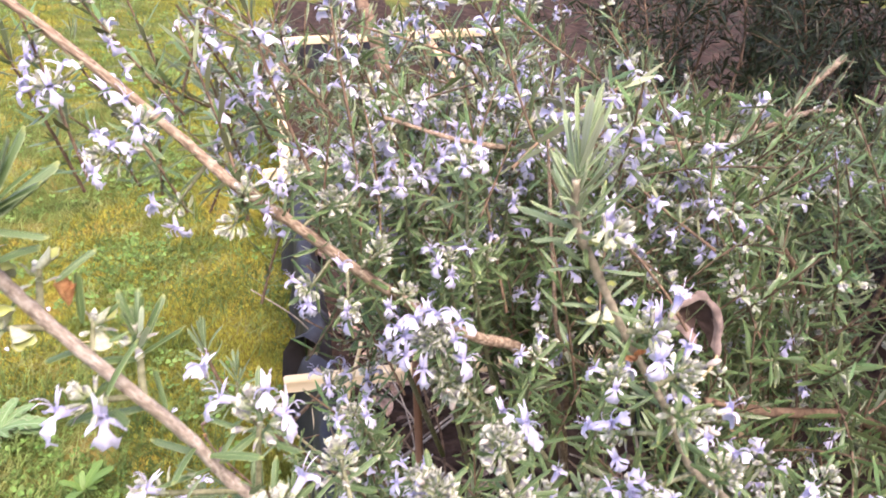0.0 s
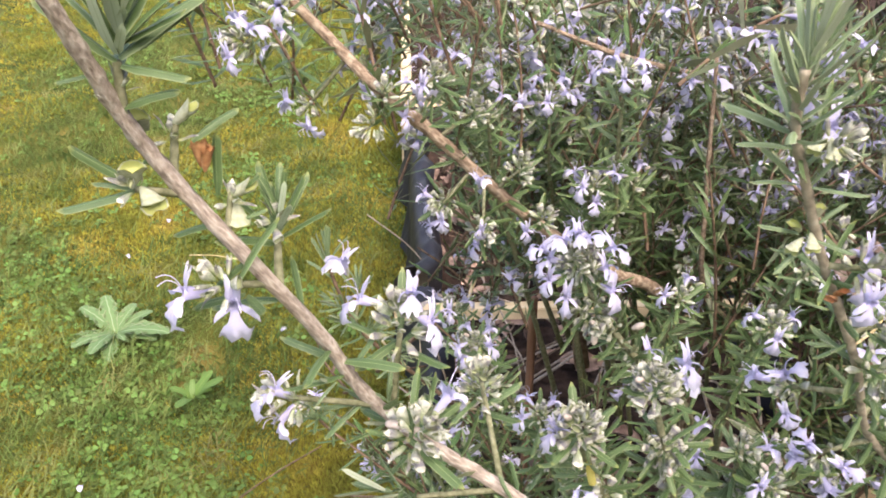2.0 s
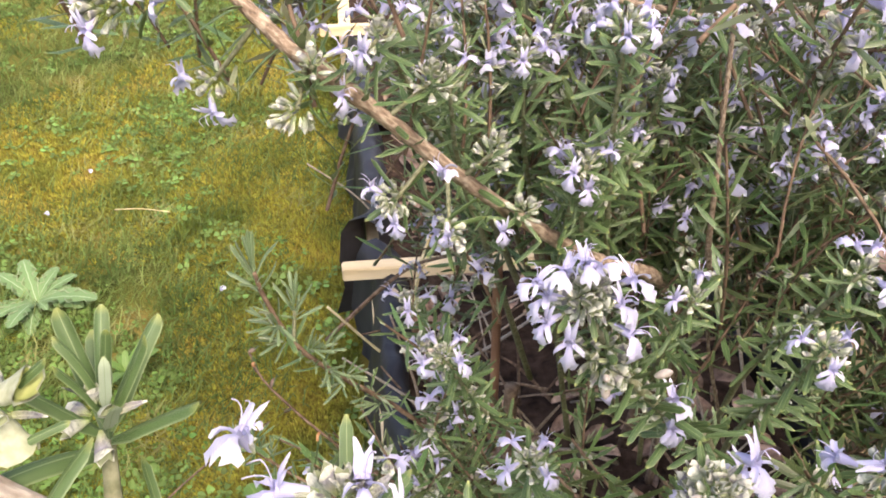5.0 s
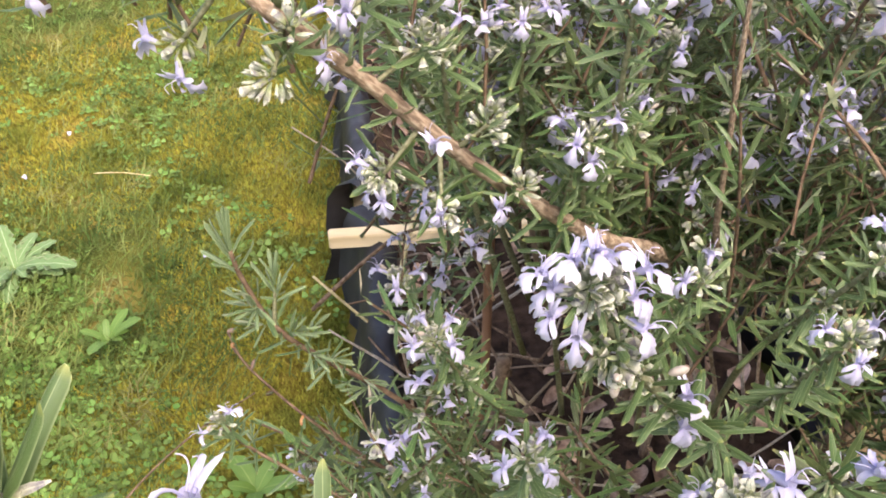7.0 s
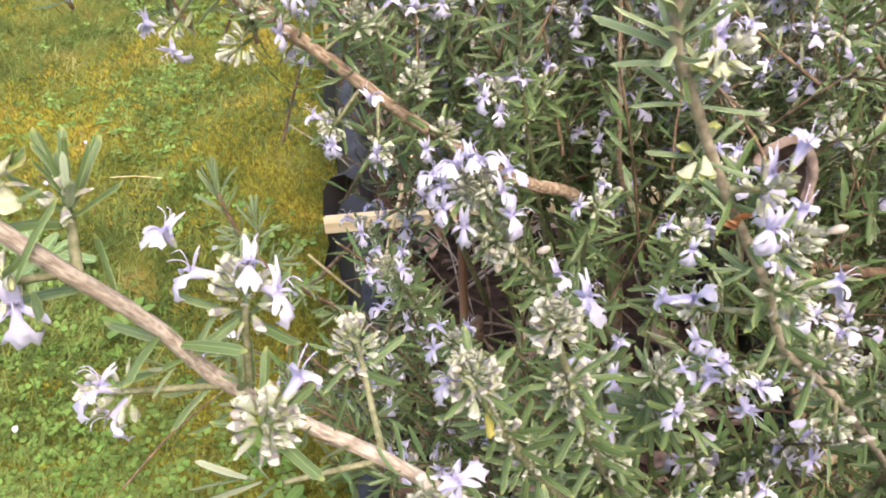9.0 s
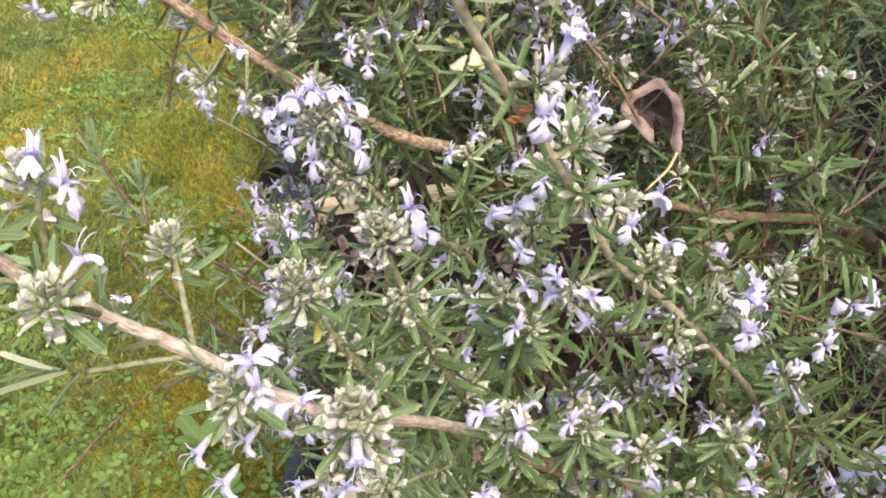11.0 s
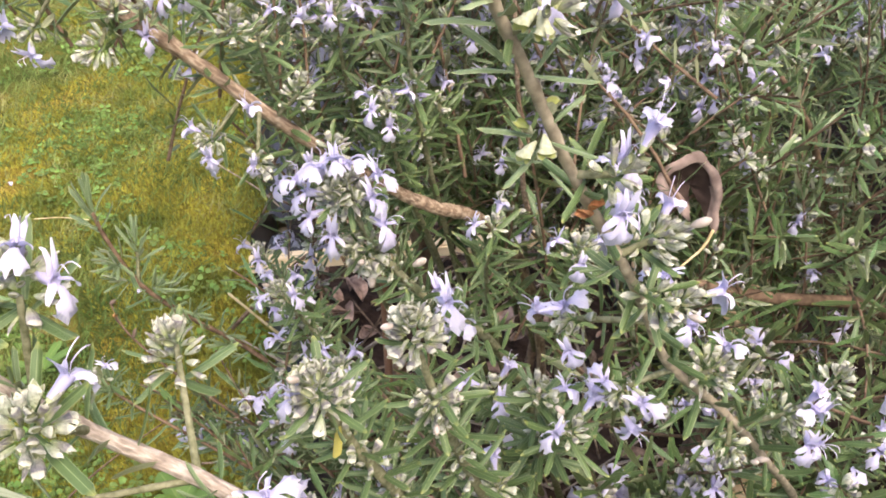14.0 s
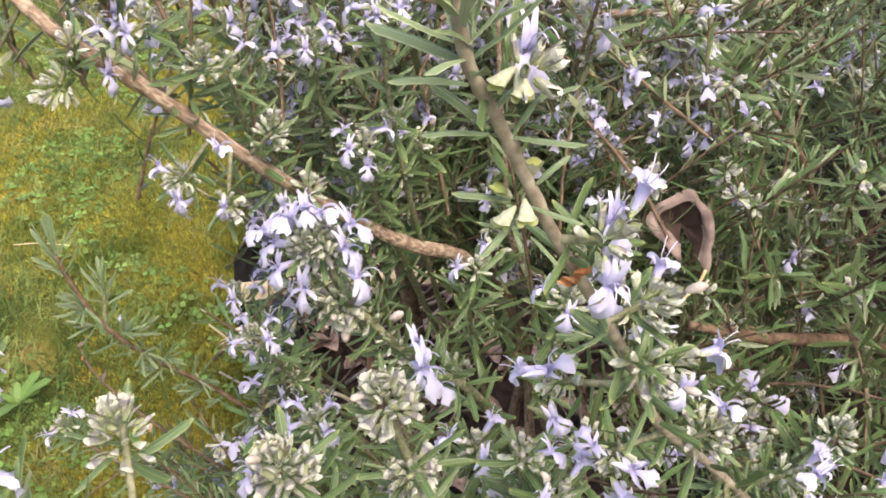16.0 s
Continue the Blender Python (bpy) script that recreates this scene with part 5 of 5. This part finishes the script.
tagged(child("foliage", dark_leaves.mesh("foliage", [M_SHADETOP, M_SHADETOP, M_TWIG] + SPRIG_MATS[3:]), dark), kind="stuff")

# thin shoot over the lawn, set with small tufts, and dry shoots below it
S, ps = branch([(0.02, 0.52, 0.2), (-0.03, 0.46, 0.34), (-0.07, 0.428, 0.42), (-0.1, 0.413, 0.46), (-0.115, 0.405, 0.485), (-0.124, 0.402, 0.512), (-0.126, 0.4, 0.527)], 0.0014, 0.0009, M_TWIG)
along(S, ps, 0.3, 0.75, 0.012, 0.016, 0.2, 0, 0.5)
tuft(S, (-0.126, 0.4, 0.522), (-0.05, 0, 1), 7, 0.024, 0.35)
tuft(S, (-0.125, 0.401, 0.515), (-0.1, -0.1, 1), 7, 0.02, 0.75)
tuft(S, (-0.119, 0.404, 0.5), (-0.6, -0.2, 0.6), 6, 0.015, 0.8)
side_shoot(S, (-0.115, 0.405, 0.485), (-0.114, 0.409, 0.5))
tuft(S, (-0.114, 0.409, 0.498), (0.05, 0, 1), 7, 0.021, 0.45)
tuft(S, (-0.114, 0.409, 0.494), (0.2, -0.2, 1), 6, 0.016, 0.8)
for k in range(10, 38, 2):
    p = ps[min(k, len(ps) - 1)]
    o = Vector((HR.uniform(-1, 1), HR.uniform(-0.9, 0.2), HR.uniform(0.1, 1))).normalized()
    tuft(S, p + o * 0.004, o, 9, 0.016, 0.65)
for ctrl, fl in (([(0.0, 0.45, 0.2), (-0.04, 0.42, 0.3), (-0.08, 0.405, 0.36), (-0.13, 0.4, 0.41), (-0.143, 0.4, 0.428)], 2), ([(0.03, 0.44, 0.22), (-0.01, 0.42, 0.3), (-0.04, 0.415, 0.35), (-0.055, 0.412, 0.38)], 3),
                 ([(0.02, 0.47, 0.2), (-0.01, 0.45, 0.27), (-0.03, 0.44, 0.33), (-0.035, 0.436, 0.36)], 1), ([(0.04, 0.43, 0.22), (0.02, 0.405, 0.33), (0.005, 0.395, 0.385)], 2)):
    S, ps = branch(ctrl, 0.0012, 0.0007, M_TWIG, "thin brown shoot low over the bed", steps=6, sides=6)
    head(S, ps[-1], (-0.3, -0.3, 1), 6, fl, 0.9, 1, 4)
    along(S, ps, 0.15, 1.0, 0.008, 0.018, 0.15, 0, 0.45)
    tuft(S, ps[-5], (-0.2, -0.6, 0.8), 7, 0.018, 0.7)
S, ps = branch([(0.03, 0.5, 0.2), (-0.05, 0.44, 0.33), (-0.1, 0.43, 0.385), (-0.14, 0.44, 0.42), (-0.15, 0.445, 0.44)], 0.001, 0.0006, M_TWIG, "dry brown shoot with withered flower remains", steps=6, sides=6)
for k in range(8, len(ps), 2):
    d = Vector((HR.uniform(-1, 1), HR.uniform(-1, 0.3), HR.uniform(-0.2, 1))).normalized()
    child("withered_bud", bud_geo(0.006, 0.0012).mesh("withered_bud", [HR.choice((M_ORANGE, M_TWIG, M_DEAD))] * 4), S, place(ps[k], d), "withered brown flower remains")
    put_leaf(S, ps[k], d + Vector((0.3, -0.2, 0.4)), (0, 0, 1), 0.014)

# small leafy shoots that fill the shrub
FR = random.Random(3)
KINDS = [sprig_geo(FR, FR.uniform(0.075, 0.115), 0, FR.uniform(0.0145, 0.019), k % 2) for k in range(9)] + [sprig_geo(FR, FR.uniform(0.08, 0.11), 2, 0.0175, 2) for _ in range(4)]
KIND_ME = [k.mesh("sprig", SPRIG_MATS) for k in KINDS]
spots = []


def fill(count, spot, flowering=0.2, lean=(0, -0.35, 1), loose=0.55):
    for _ in range(count):
        p = spot()
        d = (Vector(lean).normalized() + Vector((FR.uniform(-loose, loose), FR.uniform(-loose, loose), FR.uniform(-loose, loose)))).normalized()
        k = FR.randrange(9, 13) if FR.random() < flowering else FR.randrange(9)
        m = Matrix.Translation(Vector(p) - d * 0.08) @ frame_to(d, (0.2, 1, 0.1)) @ Matrix.Rotation(radians(90), 4, "Y") @ Matrix.Rotation(FR.uniform(0, 6.3), 4, "Z")
        s = FR.uniform(0.8, 1.25)
        spots.append((k, m @ Matrix.Diagonal((s, s, s, 1))))


def mass():
    """Near face and top of the dense part."""
    x = FR.uniform(0.04, 0.6)
    if FR.random() < 0.45:
        low = 0.43 if x < 0.24 else 0.2
        return x, 0.43 + 0.12 * FR.random() + 0.1 * max(0, 0.15 - x), FR.uniform(low, 0.53)
    y = 0.47 + 0.5 * FR.random() ** 1.5
    x = max(x, 0.03 + 0.12 * (y - 0.5) / 0.5)
    return x, y, 0.53 + 0.07 * min(1, (y - 0.45) / 0.15) - 0.45 * max(0, y - 0.6) - 0.1 * FR.random() ** 2


fill(760, mass, 0.06, (0, -0.35, 1), 0.6)
fill(110, lambda: (FR.uniform(0.14, 0.8), FR.uniform(0.8, 1.7), FR.uniform(0.15, 0.42)), 0.1)
fill(150, lambda: (FR.uniform(0.14, 0.9), FR.uniform(0.5, 1.2), FR.uniform(0.18, 0.44)), 0.03)
fill(22, lambda: (FR.uniform(-0.06, 0.08), FR.uniform(0.48, 0.6), FR.uniform(0.52, 0.59)), 0.25, (-0.1, -0.3, 1))
fill(46, lambda: (FR.uniform(-0.15, 0.12), FR.uniform(0.44, 0.66), FR.uniform(0.6, 0.665)), 0.6, (-0.1, -0.2, 1), 0.8)
fill(50, lambda: (FR.uniform(0.03, 0.34), FR.uniform(0.24, 0.4), FR.uniform(0.42, 0.49)), 0.25, (0.1, -0.7, 0.6))
fill(9, lambda: (FR.uniform(-0.12, -0.05), FR.uniform(0.40, 0.45), FR.uniform(0.36, 0.42)), 0.25, (-0.4, -0.3, 0.8), 0.4)
fill(20, lambda: (FR.uniform(-0.09, 0.02), FR.uniform(0.39, 0.45), FR.uniform(0.34, 0.405)), 0.25, (-0.2, -0.3, 0.9), 0.4)
fill(44, lambda: (FR.uniform(-0.06, 0.26), FR.uniform(0.31, 0.43), FR.uniform(0.27, 0.37)), 0.3, (0, -0.4, 0.9), 0.7)
fill(50, lambda: (FR.uniform(-0.1, 0.25), FR.uniform(0.75, 1.1), FR.uniform(0.48, 0.6)), 0.4, (-0.1, -0.2, 1), 0.7)
fill(70, lambda: (FR.uniform(-0.02, 0.2), FR.uniform(0.44, 0.6), FR.uniform(0.53, 0.61)), 0.45, (-0.05, -0.3, 1), 0.9)
fill(30, lambda: (FR.uniform(0.06, 0.2), FR.uniform(0.26, 0.33), FR.uniform(0.36, 0.43)), 0.35, (0.0, -0.4, 0.9), 0.6)
fill(6, lambda: (FR.uniform(-0.065, -0.035), FR.uniform(0.41, 0.45), FR.uniform(0.4, 0.46)), 0.6, (-0.2, -0.3, 0.9), 0.3)
fill(34, lambda: (FR.uniform(-0.05, 0.12), FR.uniform(0.46, 0.62), FR.uniform(0.5, 0.6)), 0.6, (-0.1, -0.3, 1), 0.8)
fill(26, lambda: (FR.uniform(-0.2, -0.02), FR.uniform(0.4, 0.55), FR.uniform(0.64, 0.72)), 0.6, (-0.2, -0.2, 1))
fill(14, lambda: (FR.uniform(0.155, 0.2), FR.uniform(0.39, 0.46), FR.uniform(0.43, 0.475)), 0.1, (0.1, -0.4, 0.9), 0.6)
fill(34, lambda: (FR.uniform(-0.1, 0.01), FR.uniform(0.52, 0.75), FR.uniform(0.42, 0.55)), 0.3, (-0.1, -0.3, 1), 0.6)
fill(40, lambda: (FR.uniform(-0.04, 0.1), FR.uniform(0.5, 0.66), FR.uniform(0.56, 0.615)), 0.75, (-0.05, -0.3, 1), 0.6)

# thin woody stems that carry those shoots
for k in range(10):
    x, y = FR.uniform(0.04, 0.5), FR.uniform(0.46, 0.85)
    a = Vector((0.5 * x + 0.12, 0.62 + 0.25 * (y - 0.46), 0.1))
    c = Vector((x, y, FR.uniform(0.47, 0.57) - 0.4 * max(0, y - 0.6)))
    b = a.lerp(c, 0.6) + Vector((FR.uniform(-0.05, 0.05), FR.uniform(-0.05, 0.05), FR.uniform(-0.02, 0.05)))
    branch([a, b, c], 0.0019, 0.0004, FR.choice((M_BARK, M_TWIG, M_GREYSTEM)), "thin brown woody stem", steps=6, sides=6)
LEAF_TOP = Vector((0.1455, 0.435, 0.5375))
DRY_AT = LEAF_TOP + Vector((0, 0, -0.018))


def in_hole(p):
    """The open, dark gap under the shoots beside the bed's far board."""
    return 0.05 < p.x < 0.15 and 0.37 < p.y < 0.52 and p.z < 0.455


spots = [s for k, s in enumerate(spots) if k % 5 < 4 or s[1].translation.x < 0.17 or s[1].translation.y < 0.4]
spots = [s for s in spots if not in_hole(s[1] @ Vector((0, 0, 0.08))) and (s[1] @ Vector((0, 0, 0.07)) - DRY_AT + Vector((0, 0.02, 0))).length > 0.05]
spots.sort(key=lambda s: (s[1].translation - Vector((0.05, 0.3, 0.5))).length)
for k, m in spots[:250]:
    child("sprig", KIND_ME[k], shrub, m)
rest = Geo()
for k, m in spots[250:]:
    rest.put(KINDS[k], m)
tagged(child("foliage", rest.mesh("foliage", SPRIG_MATS), shrub), "dense mass of leafy rosemary shoots", kind="stuff")

# dry curled leaf caught in the shrub: a folded hood with a thick, turned-out rim and a hollow behind it
rim = curve_points([(-0.0005, -0.007, -0.0285), (-0.0085, -0.005, -0.0205), (-0.0155, -0.002, -0.0115), (-0.0105, 0, -0.0048), (0, 0.001, 0), (0.0075, 0.001, -0.0082), (0.0122, 0, -0.019), (0.0134, -0.001, -0.029), (0.0125, -0.003, -0.0375)], 5)
middle = Vector((0.0005, 0.0, -0.019))
hv, huv, skin = [], [], []
for i, p in enumerate(rim):
    t = i / (len(rim) - 1)
    away = (p - middle).normalized()
    thick = 1 + 0.5 * noise.noise((t * 9, 0.5, 2.0)) + 0.9 * max(0, t - 0.7)
    for k in range(9):
        u = k / 8
        q = p + away * 0.0018 * thick * (1 - 12 * u if k < 2 else -1) + Vector((0, 0.0016 if k == 0 else 0, 0))
        if k > 1:
            q = p.lerp(middle, 0.1 + 0.9 * min(1, (u - 0.12) / 0.88) ** 1.4) + Vector((0, 0.011 * (u - 0.12) ** 0.8, 0))
        hv.append(q + 0.0012 * Vector((noise.noise((t * 11, u * 4, 1.5)), noise.noise((t * 9, u * 5, 7.5)), noise.noise((t * 13, u * 4, 4.0)))))
        huv.append((u, t))
        if i and k:
            # shade of the hollow is a darker material; rim and lit flap stay pale
            skin.append(0 if k < 3 or k < 5 and t < 0.26 or k < 4 and t > 0.7 else 1)
faces = [(i * 9 + k, (i + 1) * 9 + k, (i + 1) * 9 + k + 1, i * 9 + k + 1) for i in range(len(rim) - 1) for k in range(8)]
back = [q + (q - middle).normalized() * 0.0007 + Vector((0, 0.0006, 0)) for q in hv]
dl = Geo().add(hv, faces, skin, huv).add(back, [f[::-1] for f in faces], 0, huv).mesh("dead_leaf", [M_DARKLEAF, M_HOLLOWSHADE])
ob = thing("dead_leaf", "large curled dark brown dead leaf caught among the shoots", "leaf", me=dl)
ob.matrix_basis = Matrix.Translation(LEAF_TOP)
stick("leaf_stalk", "thin dry stalk of the curled dead leaf", [DRY_AT + Vector((0.0125, -0.003, -0.0185)), DRY_AT + Vector((0.008, -0.006, -0.027)), DRY_AT + Vector((-0.003, -0.01, -0.037))], 0.0008, 0.0006, M_STRAW)
tag = bm_mesh("plant_label", box_geo(-0.004, 0.004, -0.0006, 0.0006, -0.06, 0.012, RND, 1, 0.0), [M_LABEL])
ob = thing("plant_label", "small white plastic plant label stuck in the soil", "label", me=tag)
ob.matrix_basis = pose(-0.085, 0.97, 0.1, -15, 5, 15)
stick("bare_twig", "pale bare forked twig over the soil", [(0.02, 0.7, 0.11), (-0.06, 0.77, 0.1), (-0.1, 0.78, 0.105), (-0.131, 0.773, 0.13), (-0.179, 0.75, 0.209)], 0.0026, 0.0012, M_STRAW)
stick("bare_twig", "pale dry twig leaning up from the cross slat", [(-0.105, 0.76, 0.19), (-0.099, 0.79, 0.215), (-0.092, 0.855, 0.226), (-0.086, 0.918, 0.234)], 0.0024, 0.0018, M_STRAW)
stick("bare_twig", "dark dry twig lying across the liner and slat", [(-0.19, 0.78, 0.14), (-0.135, 0.79, 0.2), (-0.099, 0.787, 0.235), (-0.044, 0.708, 0.313)], 0.0023, 0.0015, M_TWIG)
TR = random.Random(9)
for k in range(80):
    u, v = TR.uniform(0.05, 0.36), TR.uniform(0.06, 0.6)
    p = BED @ Vector((u, v, SOIL + 0.005))
    q = p + Vector((TR.uniform(-0.14, 0.14), TR.uniform(-0.1, 0.1), TR.uniform(0.01, 0.14)))
    stick("bare_twig", "thin bare brown twig leaning over the soil", [p, (p + q) / 2 + Vector((0.01, 0, TR.uniform(0, 0.02))), q], TR.uniform(0.001, 0.0022), 0.0009, TR.choice((M_TWIG, M_GREYSTEM, M_BARK)), group="twigs in the bed")

# dead twig on the lawn and fallen pale petals
stick("dead_twig", "thin dark dead twig lying over the lawn", [(-0.364, 0.605, 0.02), (-0.33, 0.66, 0.035), (-0.299, 0.718, 0.03), (-0.25, 0.75, 0.05)], 0.0013, 0.0008, M_TWIG)
petal = strip([(0, 0, 0.002), (0.003, 0, 0.004), (0.006, 0, 0.003), (0.008, 0, 0.001)], [0.0015, 0.003, 0.0035, 0.001], 0.3).mesh("petal", [M_PETAL])
for k in range(6):
    x, y = TR.uniform(-0.9, -0.25), TR.uniform(0.5, 1.9)
    ob = thing("petal", "small pale fallen petal on the lawn", "petal", "fallen petals", me=petal)
    ob.matrix_basis = Matrix.Translation((x, y, 0.011)) @ Euler((TR.uniform(-0.5, 0.5), TR.uniform(-0.5, 0.5), TR.uniform(0, 6))).to_matrix().to_4x4()
